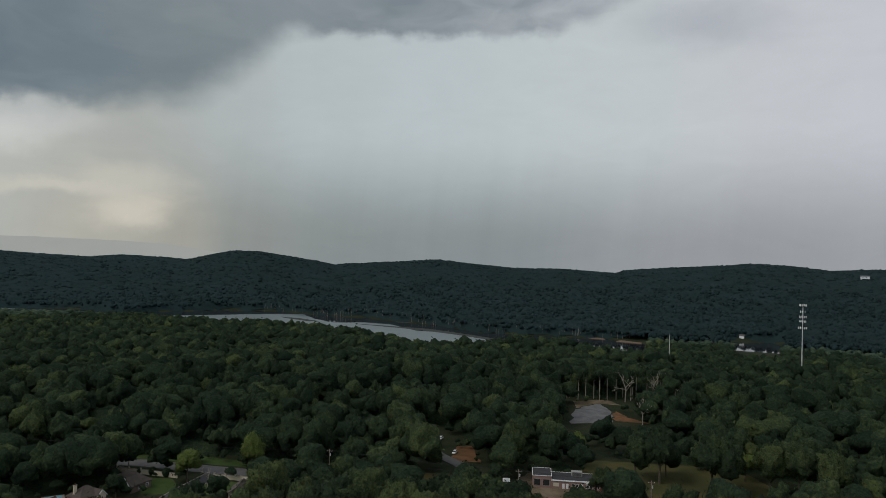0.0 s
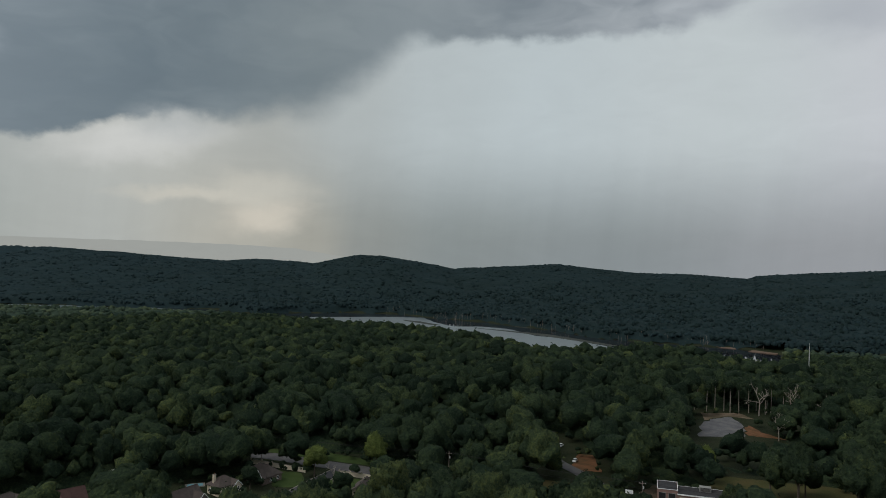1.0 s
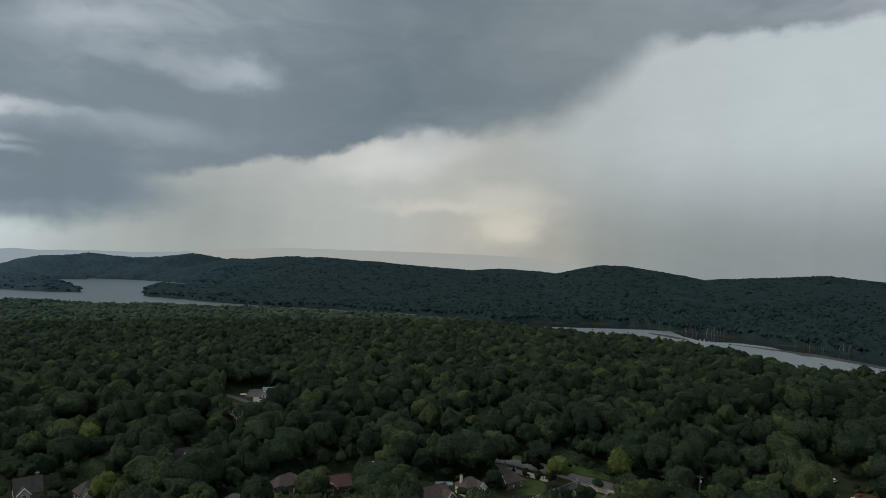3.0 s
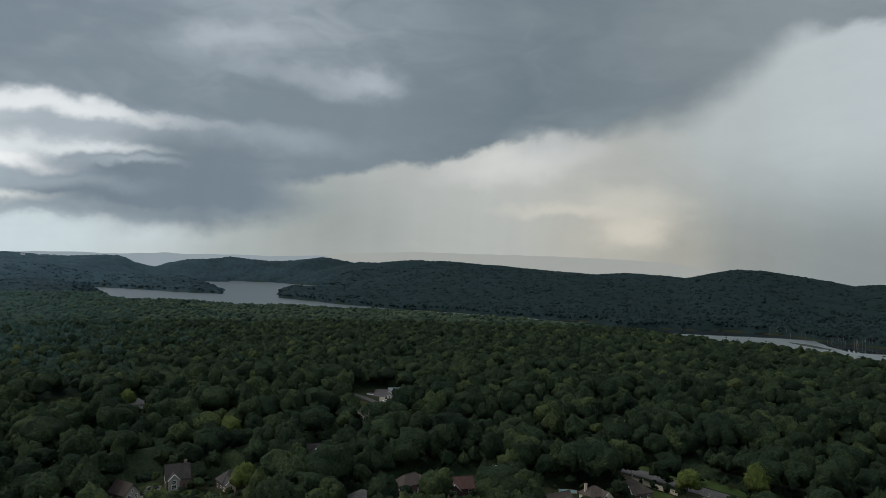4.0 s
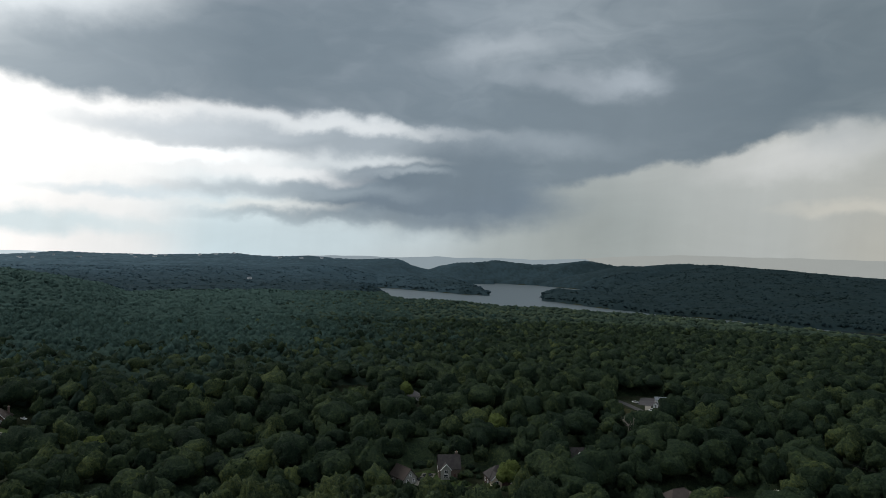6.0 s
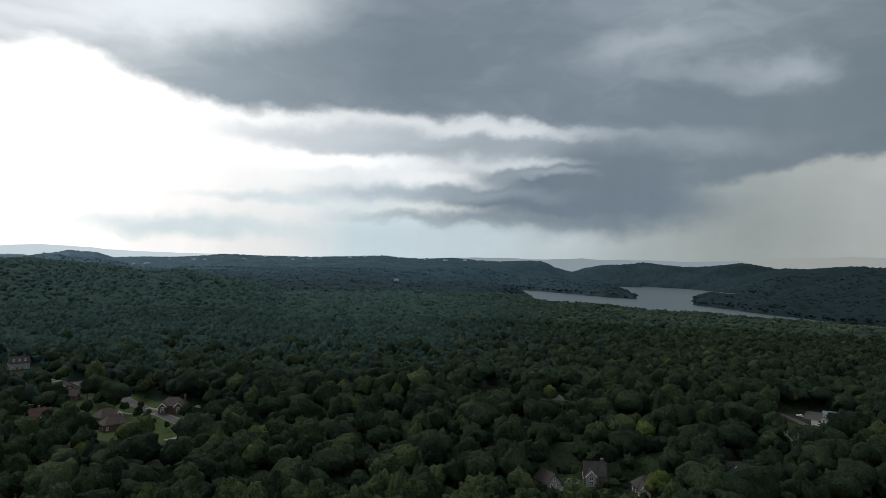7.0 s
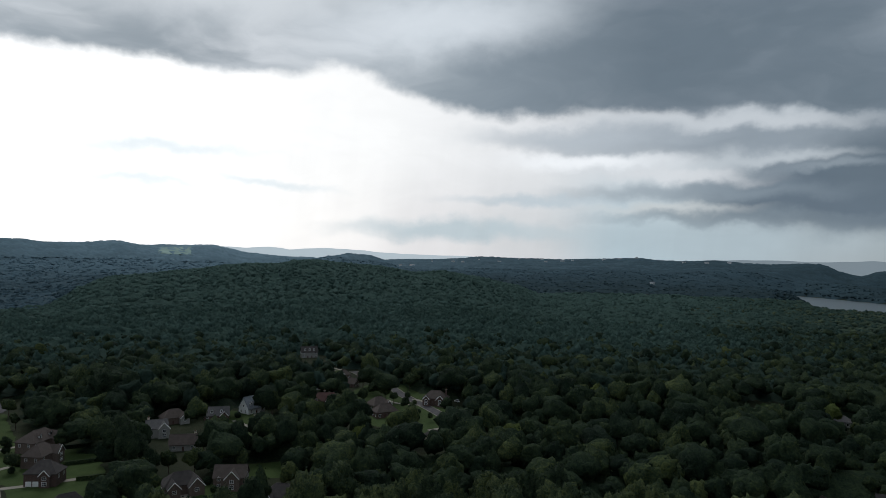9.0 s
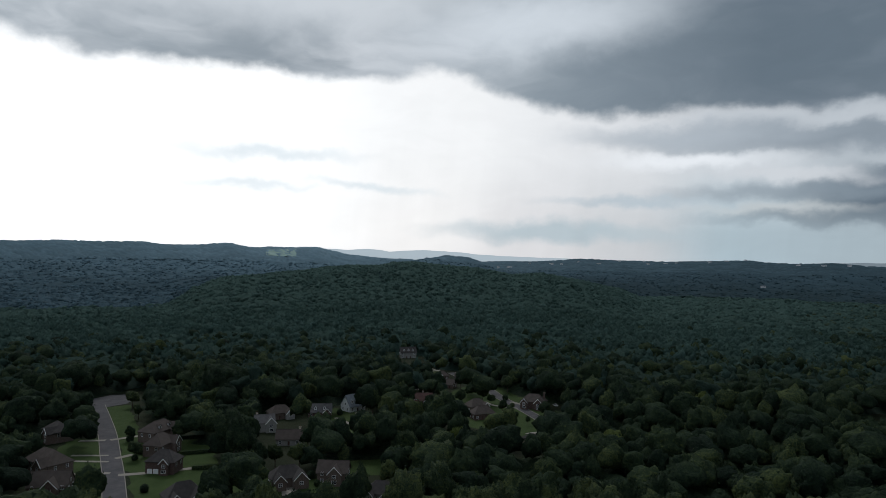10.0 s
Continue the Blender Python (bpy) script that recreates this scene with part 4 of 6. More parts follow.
house(-380, -10, 91.5 - 30, 11, 8, ONE + 0.2, 2.6, cream_m, roof_dark_m, "cream house with low dark hipped roof", sight=30)
house(-514, -96, 100, 9, 8, ONE + 1.6, 3.0, white_m, roof_grey_m, "pale grey house half hidden by trees", hip=False, chimney=-0.5, sight=12)
# beside the clearing and far across the lake
house(-292, 384, 37 + 10, 8, 7, ONE + 1.6, 3.0, white_m, roof_grey_m, "white house glimpsed through the trees", hip=False, sight=30)


def barn():
    root = new("barn")
    part("wall", box(bmesh.new(), 0, 0, -0.3, 15, 7, 2.7), white_m, root)
    part("roof", gable_roof(bmesh.new(), -7.9, 7.9, -4.1, 4.1, 2.3, 1.7), roof_blue_m, root, "pale metal roof")
    part("door", box(bmesh.new(), 3, -3.55, 0, 3, 0.12, 2.1, edge=0.03), grey_side_m, root)
    root.matrix_world = pose(-353, 393, 0, 0, 0, 42 + 4)
    CLEARINGS.append((-347, 382, -320, 352, 14))
    return tagged(root, "long low white barn with pale metal roof in a clearing", "barn")


barn()


def shed(x, y, turn):
    root = new("shed")
    bm = box(bmesh.new(), 0, 0, -0.2, 3, 3.4, 2.5)
    solid(bm, [[(-1.5, yy, 2.28), (1.5, yy, 2.28), (0, yy, 3.6)] for yy in (-1.7, 1.7)])
    part("wall", bm, white_m, root)
    bm = bmesh.new()
    sect = lambda yy: [(-1.8, yy, 2.05), (0, yy, 3.8), (1.8, yy, 2.05), (1.8, yy, 1.9), (0, yy, 3.62), (-1.8, yy, 1.9)]
    solid(bm, [sect(-2.0), sect(2.0)])
    part("roof", bm, roof_grey_m, root)
    part("door", box(bmesh.new(), 0, -1.73, 0, 1.0, 0.08, 2.0, edge=0.02), grey_side_m, root)
    root.matrix_world = pose(x, y, 0, 0, 0, turn)
    return tagged(root, "small white garden shed with a pointed gable", "shed")


shed(-345, 374, 42)


def shop():
    """The row of brick shops by the road: a taller end bay, a flat tar roof, shop windows and a rooftop unit."""
    root = new("shop_building")
    part("wall", box(bmesh.new(), 4, 0, -0.3, 21, 11, 3.9), shop_brick_m, root)
    part("end_bay", box(bmesh.new(), -10, 0, -0.3, 8, 11, 5.4), shop_brick_m, root)
    part("roof", box(bmesh.new(), 4, 0, 3.6, 20.6, 10.6, 0.2), tar_m, root, "flat black tar roof")
    part("roof", box(bmesh.new(), -10, 0, 5.1, 7.6, 10.6, 0.15), tar_m, root, "flat black tar roof")
    for x0, x1, z in ((-6.0, 14.6, 3.7), (-14.1, -5.9, 5.2)):
        bm = bmesh.new()
        box(bm, (x0 + x1) / 2, -5.6, z - 0.1, x1 - x0, 0.2, 0.2)
        box(bm, (x0 + x1) / 2, 5.6, z - 0.1, x1 - x0, 0.2, 0.2)
        for xx in (x0 + 0.1, x1 - 0.1):
            box(bm, xx, 0, z - 0.1, 0.2, 11.0, 0.2)
        part("parapet", bm, white_m, root, "white parapet coping")
    for x0, w in ((-12, 2.9), (-8.2, 2.9)):
        f = part("shop_window", box(bmesh.new(), x0, -5.55, 1.0, w, 0.12, 2.8), grey_side_m, root)
        part("pane", box(bmesh.new(), x0, -5.63, 1.15, w - 0.3, 0.06, 2.5), glass_m, f)
    for x0, w, z0, h, m_, m2 in ((-4.0, 2.6, 0.9, 1.7, grey_side_m, cream_m), (-0.9, 1.0, 0.0, 2.3, white_m, white_m), (0.7, 1.0, 0.0, 2.3, white_m, white_m), (3.2, 1.2, 1.0, 1.4, white_m, glass_m), (4.8, 1.2, 1.0, 1.4, white_m, glass_m),
                                (6.6, 1.4, 1.2, 1.2, white_m, white_m), (9.2, 1.3, 0.8, 1.5, white_m, glass_m), (10.7, 1.3, 0.8, 1.5, white_m, glass_m), (12.6, 0.9, 0.0, 2.2, shop_brick_m, glass_m), (13.8, 0.8, 0.8, 1.5, white_m, glass_m)):
        f = part("shop_front", box(bmesh.new(), x0, -5.55, z0, w, 0.12, h), m_, root)
        part("panel", box(bmesh.new(), x0, -5.63, z0 + 0.1, w - 0.22, 0.06, h - 0.2), m2, f)
    part("sign_board", box(bmesh.new(), 9.9, -5.72, 2.55, 3.0, 0.12, 0.8, edge=0.03), white_m, root, "plain white sign board")
    part("fascia", box(bmesh.new(), 4, -5.75, 3.35, 20.5, 0.22, 0.2, edge=0.04), white_m, root, "thin white eave above the shop fronts")
    ac = part("rooftop_unit", box(bmesh.new(), 5, 1.5, 3.8, 4.6, 2.6, 2.0, edge=0.1), grey_side_m, root, "grey rooftop air unit")
    for k in range(5):
        part("louvre", box(bmesh.new(), 5, 0.17, 4.1 + k * 0.32, 3.8, 0.06, 0.16), roof_dark_m, ac)
    part("end_wall", box(bmesh.new(), 14.7, 0, 0, 0.4, 11.2, 4.4), shop_brick_m, root)
    root.matrix_world = pose(55, 308, 0, 0, 0, -10 + 3)
    return tagged(root, "row of red brick shops with white trim and flat roof", "shop building")


shop()
CLEARINGS += [(40, 300, 75, 296, 16), (55, 305, 50, 270, 14), (390, 876, 430, 966, 30)]


def cell_tower(x, y, top):
    """A steel monopole with tiers of panel antennas."""
    g = float(height(np.array([x]), np.array([y]))[0])
    root = new("cell_tower")
    part("mast", tube(bmesh.new(), (0, 0, -0.5), (0, 0, top - g), 0.55, 0.28, 12), steel_m, root)
    for z, r, n in ((top - g - 1.2, 2.6, 9), (top - g - 6.4, 1.9, 6), (top - g - 10.6, 2.6, 9), (top - g - 14.2, 2.5, 9), (top - g - 19.4, 3.1, 12)):
        bm = bmesh.new()
        for k in range(3):
            a, b = 2 * math.pi * k / 3, 2 * math.pi * (k + 1) / 3
            tube(bm, (math.cos(a) * r, math.sin(a) * r, z), (math.cos(b) * r, math.sin(b) * r, z), 0.1, 0.1, 5)
            tube(bm, (0, 0, z), (math.cos(a) * r, math.sin(a) * r, z), 0.12, 0.12, 5)
        ring_ = part("antenna_mount", bm, steel_m, root)
        for k in range(n):
            a = 2 * math.pi * k / n
            part("panel_antenna", box(bmesh.new(), math.cos(a) * r, math.sin(a) * r, z - 0.9, 0.22, 0.34, 1.8, a, 0.04), pale_m, ring_, "pale flat panel antenna")
    part("equipment_cabinet", box(bmesh.new(), 2.5, 1.5, 0, 2.0, 1.2, 2.0, edge=0.05), pale_m, root)
    root.matrix_world = pose(x, y, g)
    return tagged(root, "tall grey steel cell tower with five tiers of antennas", "tower")


a_ = radians(-26.9)
cell_tower(-math.sin(a_) * 640, math.cos(a_) * 640, EYE - 640 * math.tan(radians(3.21)))


def slim_mast(x, y, top):
    g = float(height(np.array([x]), np.array([y]))[0])
    root = new("radio_mast")
    part("mast", tube(bmesh.new(), (0, 0, -0.5), (0, 0, top - g), 0.42, 0.26, 8), steel_m, root)
    part("aerial", tube(bmesh.new(), (0, 0, top - g), (0, 0, top - g + 2.5), 0.08, 0.05, 6), pale_m, root)
    root.matrix_world = pose(x, y, g)
    return tagged(root, "slim pale radio mast rising from the woods", "mast")


a_ = radians(-17.8)
slim_mast(-math.sin(a_) * 640, math.cos(a_) * 640, EYE - 640 * math.tan(radians(5.9)) - 2)


def utility_pole(x, y, turn, tall=11.0):
    root = new("utility_pole")
    part("pole", tube(bmesh.new(), (0, 0, -0.5), (0, 0, tall), 0.22, 0.15, 8), pole_m, root)
    arm = part("crossarm", box(bmesh.new(), 0, 0, tall - 0.9, 2.6, 0.16, 0.16), pole_m, root)
    for k in (-1.1, 0.0, 1.1):
        part("insulator", tube(bmesh.new(), (k, 0, tall - 0.74), (k, 0, tall - 0.45), 0.07, 0.05, 6), pale_m, arm)
    tr = part("transformer", tube(bmesh.new(), (0.42, 0, tall - 3.0), (0.42, 0, tall - 1.9), 0.26, 0.26, 8), steel_m, root, "grey transformer drum")
    root.matrix_world = pose(x, y, 0, 0, 0, turn)
    return tagged(root, "weathered utility pole carrying wires", "utility pole", "poles along the road")


POLES = [(-190, 322), (-139, 320), (-48, 314), (33, 291), (84, 280)]
for k, (px_, py_) in enumerate(POLES):
    utility_pole(px_, py_, -8, 11.5)


def wire(p, q, sag):
    cu = bpy.data.curves.new("power_line", "CURVE")
    cu.dimensions, cu.bevel_depth, cu.bevel_resolution = "3D", 0.035, 0
    sp = cu.splines.new("POLY")
    sp.points.add(12)
    for k in range(13):
        t = k / 12
        w = Vector(p).lerp(Vector(q), t)
        sp.points[k].co = (w.x, w.y, w.z - 4 * sag * t * (1 - t), 1)
    cu.materials.append(black_m)
    return tagged(new("power_line", cu), "thin dark power line slung between poles", "power line", "power lines along the road")


for (ax, ay), (bx, by) in zip(POLES, POLES[1:]):
    for dy, z in ((0.0, 11.1), (1.0, 11.0), (0.2, 8.6)):
        wire((ax, ay + dy, z), (bx, by + dy, z), 0.9)


def lamp_sign(x, y):
    root = new("sign_post")
    part("pole", tube(bmesh.new(), (0, 0, -0.4), (0, 0, 7.5), 0.16, 0.12, 8), pole_m, root)
    part("sign_board", box(bmesh.new(), -0.9, 0, 5.9, 3.0, 0.25, 1.5, edge=0.05), white_m, root, "white roadside sign board")
    root.matrix_world = pose(x, y, 0, 0, 0, -12)
    return tagged(root, "tall white roadside sign on a post", "sign")


lamp_sign(29, 292)


def car(x, y, turn, paint, label, van=False):
    """A parked car: shaped body, glasshouse, bumpers and four wheels."""
    root = new("car")
    z1 = 1.0
    prof = [(-2.2, 0.35), (-2.25, 0.7), (-2.1, 0.95), (-1.0, z1), (1.6, z1 + 0.02), (2.15, 0.95), (2.25, 0.65), (2.2, 0.35)]
    bm = bmesh.new()
    solid(bm, [[(px_, yy * (0.93 if pz > 0.9 else 1.0), pz) for px_, pz in prof] for yy in (-0.88, 0.88)])
    bmesh.ops.bevel(bm, geom=bm.edges[:], offset=0.06, segments=1, affect="EDGES")
    body = part("body", bm, paint, root)
    top = 1.75 if van else 1.46
    bm = bmesh.new()
    solid(bm, [[(-1.2, -0.78, z1), (1.75, -0.78, z1), (1.75, 0.78, z1), (-1.2, 0.78, z1)],
               [(-0.55, -0.64, top - 0.06), (1.2 if not van else 1.6, -0.64, top - 0.06), (1.2 if not van else 1.6, 0.64, top - 0.06), (-0.55, 0.64, top - 0.06)]])
    part("windows", bm, glass_m, root, "dark car windows")
    part("roof", box(bmesh.new(), 0.4 if not van else 0.55, 0, top - 0.07, 1.85 if not van else 2.2, 1.34, 0.09, edge=0.03), paint, root)
    for sx in (-1.35, 1.4):
        for sy in (-0.82, 0.82):
            w = part("wheel", tube(bmesh.new(), (sx, sy - 0.1, 0.33), (sx, sy + 0.1, 0.33), 0.33, 0.33, 14), black_m, root)
            part("rim", tube(bmesh.new(), (sx, sy - 0.11, 0.33), (sx, sy + 0.11, 0.33), 0.2, 0.2, 10), steel_m, w)
    for sy in (-0.6, 0.6):
        part("headlight", box(bmesh.new(), -2.22, sy, 0.62, 0.1, 0.35, 0.16, edge=0.02), pale_m, root)
        part("tail_light", box(bmesh.new(), 2.2, sy, 0.68, 0.1, 0.3, 0.16, edge=0.02), roof_red_m, root)
    root.matrix_world = pose(x, y, 0.08, 0, 0, turn)
    CLEARINGS.append((x, y, x * 0.95, y * 0.95, 4.5))
    return tagged(root, label, "car", "parked cars")


car(-72, 320, 8, carwhite_m, "white car on the main road")
car(-203, 253, 60, cardark_m, "dark car on a brick bungalow's drive")
car(-337, 362, 30, carwhite_m, "white van parked in the clearing", True)
car(35, 354, 10, carwhite_m, "white van parked under the trees", True)
car(43, 407, 20, carwhite_m, "white van beside the gravel lot", True)
car(-272, 156, 30, carwhite_m, "pale car on a shady drive")
car(-281, 160, 80, cardark_m, "dark car on a shady drive")
car(-277, 154, 60, cardark_m, "dark car beside a pale one")
car(8, 352, 75, carwhite_m, "white car at the yard's edge")
car(-2, 361, 70, cardark_m, "dark car in the wooded yard")
car(1, 378, 70, carwhite_m, "white car in the wooded yard")
car(-289, -116, 110, cardark_m, "dark car before a garage")
car(-362, 372, 10, carwhite_m, "white car by the clearing")
car(-478, 2, 30, carwhite_m, "white car by the brick house")


def garden_wall(p, q, label):
    """A cream stucco wall with pillars and coping."""
    p, q = Vector(p), Vector(q)
    root = new("garden_wall")
    n = max(2, round((q - p).length / 6))
    ln, way_ = (q - p).length, math.atan2((q - p).y, (q - p).x)
    for k in range(n):
        c = (k + 0.5) * ln / n
        part("wall_panel", box(bmesh.new(), c, 0, -0.3, ln / n - 0.55, 0.3, 2.3), cream_m, root)
        part("coping", box(bmesh.new(), c, 0, 2.0, ln / n - 0.55, 0.42, 0.12, edge=0.02), concrete_m, root)
    for k in range(n + 1):
        po = part("pillar", box(bmesh.new(), k * ln / n, 0, -0.3, 0.55, 0.55, 2.8, edge=0.03), cream_m, root)
        part("pillar_cap", box(bmesh.new(), k * ln / n, 0, 2.5, 0.75, 0.75, 0.18, edge=0.04), concrete_m, po)
    root.matrix_world = pose(p.x, p.y, 0, 0, 0, math.degrees(way_))
    return tagged(root, label, "wall")


garden_wall((-141, 313), (-112, 305.5), "cream stucco garden wall with pillars along the road")
garden_wall((-96, 306), (-80, 303), "cream stucco garden wall with pillars at a street corner")


def pool(x, y, turn):
    root = new("swimming_pool")
    bm = box(bmesh.new(), 0, 0, -0.2, 8, 4.6, 0.45)
    part("deck", bm, concrete_m, root)
    part("water", box(bmesh.new(), 0, 0, 0.05, 6.4, 3.2, 0.23), pool_m, root, "blue-green pool water")
    root.matrix_world = pose(x, y, 0, 0, 0, turn)
    return tagged(root, "small garden pool with pale deck", "pool")


pool(-150, 278, 30)
CLEARINGS.append((-150, 278, -146, 268, 6))

# ---- roads, drives, lawns ----
MAIN = [(-230, 317), (-190, 325), (-141, 326), (-116, 321), (-86, 315), (-52, 308), (-3, 301), (20, 298), (50, 288), (120, 268), (180, 255)]
strip("road", MAIN, 10.0, asphalt_m, "worn dark asphalt main road", "road", 0.10)
SIDE = [(-97, 314), (-101, 300), (-105, 284), (-109, 265), (-116, 240)]
strip("road", SIDE, 7.5, oldroad_m, "grey side street leading off the main road", "road", 0.12, kerb=True)
strip("road", [(22, 302), (18, 318), (10, 334), (-1, 352), (-5, 372), (-4, 412)], 6.5, asphalt_m, "asphalt lane into a wooded yard", "road", 0.12)
STREET = [(-215, -138), (-240, -157), (-261, -172), (-287, -190), (-316, -211), (-345, -232), (-377, -257), (-408, -282)]
strip("road", STREET, 8.6, oldroad_m, "pale grey estate street with kerbs", "road", 0.12, kerb=True)
drape("road", [(-404, -290), (-404, -274), (-418, -268), (-434, -270), (-445, -280), (-440, -292), (-424, -298)], oldroad_m, "turning head of the estate street", "road", 0.125)
STREET2 = [(-385, 10), (-402, 4), (-427, -3), (-461, -18), (-497, -36), (-530, -49), (-555, -64), (-590, -84)]
strip("road", STREET2, 6.8, oldroad_m, "pale grey winding estate street", "road", 0.12, kerb=True)
for k, (pts, w) in enumerate((([(-332, -239), (-336, -227)], 3.2), ([(-308, -226), (-312, -209)], 2.2), ([(-300, -220), (-303, -203)], 2.2), ([(-282, -210), (-288, -192)], 2.6),
               ([(-274, -200), (-266, -184)], 1.6), ([(-337, -225), (-352, -212)], 3.0), ([(-308, -203), (-316, -199)], 3.0), ([(-286, -187), (-292, -176), (-302, -161)], 3.4),
               ([(-288, -119), (-287, -110), (-272, -103)], 6.0), ([(-446, -38), (-422, -28)], 3.0), ([(-400, -14), (-410, -1)], 3.0), ([(-474, -16), (-484, -28)], 3.2), ([(-480, -45), (-470, -38), (-465, -22)], 2.6),
               ([(-412, -128), (-404, -120), (-396, -112)], 2.6), ([(-428, -120), (-410, -108)], 2.4), ([(-300, -85), (-276, -84)], 1.6),
               ([(-206, 258), (-197, 244), (-182, 228)], 3.4), ([(-195, 224), (-187, 214)], 6.0), ([(-285, 163), (-270, 150)], 6.0),
               ([(-350, 372), (-334, 356), (-322, 350)], 4.0), ([(-465, 266), (-430, 262)], 3.0), ([(-590, -104), (-600, -96), (-606, -112)], 3.0))):
    strip("driveway", pts, w, concrete_m, "pale concrete drive", "driveway", 0.13 + 0.003 * k)
LAWNS = [
    ([(-385, -8), (-415, -58), (-455, -72), (-490, -78), (-540, -62), (-590, -78), (-560, -50), (-500, -22), (-440, 12), (-400, 16)], lawn_m),
    ([(-300, -232), (-333, -246), (-340, -232), (-300, -203), (-262, -176), (-245, -165), (-240, -190)], lawn_m),
    ([(-405, -274), (-415, -264), (-352, -218), (-296, -176), (-302, -150), (-270, -125), (-240, -148), (-290, -186), (-343, -226)], lawn_m),
    ([(-302, -166), (-345, -192), (-352, -176), (-306, -150)], lawn_m),
    ([(-300, -150), (-300, -90), (-262, -80), (-262, -140)], lawn_m),
    ([(-328, -96), (-338, -76), (-314, -68), (-306, -90)], lawn_m),
    ([(-440, -142), (-430, -118), (-380, -100), (-376, -118), (-400, -135)], lawn_m),
    ([(-466, -76), (-480, -58), (-445, -52), (-440, -70)], lawn_m),
    ([(-478, -46), (-474, -26), (-436, -20), (-436, -40)], lawn_m),
    ([(-498, -36), (-504, -14), (-470, -6), (-455, -10)], lawn_m),
    ([(-436, -34), (-432, -10), (-404, -6), (-410, -32)], lawn_m),
    ([(-560, -70), (-548, -48), (-505, -34), (-512, -46)], lawn_m),
    ([(-612, -114), (-596, -96), (-570, -96), (-582, -108)], lawn_m),
    ([(-155, 337), (-112, 338), (-82, 329), (-84, 322), (-118, 327.5), (-141, 332)], lawn_m),
    ([(-132, 308), (-112, 303), (-104, 284), (-118, 284)], lawn_m),
    ([(-97, 305), (-82, 302), (-72, 276), (-100, 276)], lawn_m),
    ([(-208, 250), (-182, 236), (-176, 222), (-205, 224)], lawn_m),
    ([(-290, 165), (-262, 172), (-258, 148), (-285, 145)], lawn_m),
    ([(-380, 356), (-352, 352), (-318, 350), (-310, 338), (-342, 328)], meadow_m),
    ([(-460, 255), (-440, 275), (-415, 262), (-430, 245)], lawn_m),
    ([(-500, 215), (-470, 222), (-415, 180), (-430, 168)], lawn_m),
    ([(68, 346), (140, 338), (150, 290), (132, 270), (80, 292), (66, 318)], meadow_m),
    ([(-30, 300), (16, 296), (16, 318), (-20, 322)], meadow_m)]
for k, (pts, m_) in enumerate(LAWNS):
    drape("lawn" if m_ is lawn_m else "meadow", pts, m_, "mown green lawn between houses" if m_ is lawn_m else "dry yellowish grass in a clearing", "lawn" if m_ is lawn_m else "meadow", 0.03 + 0.003 * k)
drape("gravel_lot", [(78, 419), (103, 424), (110, 455), (107, 477), (87, 459)], gravel_m, "bare grey gravel lot among the trees", "lot", 0.09)
drape("bare_earth", [(106, 429), (125, 424), (116, 438), (113, 455), (108, 444)], clay_m, "bare orange clay at the lot's edge", "earth", 0.07)
drape("bare_earth", [(88, 462), (106, 478), (121, 473), (115, 490), (91, 484)], sand_m, "bare earth and rubble behind the lot", "earth", 0.06)
drape("bare_earth", [(5, 337), (20, 338), (17, 366), (10, 366)], clay_m, "bare orange clay beside a lane", "earth", 0.07)
drape("bare_earth", [(26, 290), (66, 288), (64, 298), (52, 326), (40, 324)], sand_m, "sandy forecourt before the shops", "earth", 0.13)
strip("road", [(-392, 372), (-373, 366), (-358, 362), (-342, 356), (-326, 344)], 5.0, oldroad_m, "narrow paved lane across the clearing", "road", 0.11)
drape("yard", [(-341, 388), (-362, 408), (-374, 390), (-358, 370), (-350, 372)], oldroad_m, "grey paved yard beside the barn", "yard", 0.09)

for pts, w in ((MAIN, 9), (SIDE, 8), (STREET, 9), (STREET2, 8)):
    for (ax, ay), (bx, by) in zip(pts, pts[1:]):
        CLEARINGS.append((ax, ay, bx, by, w))
# gaps opened towards the camera so yards, lots and houses stay visible
SIGHT += [(-425, -283, -380, -250, 14), (-408, -268, -350, -214, 9), (82, 422, 74, 372, 12), (100, 430, 92, 384, 12), (-335, 350, -288, 302, 14), (-365, 372, -320, 326, 12)]
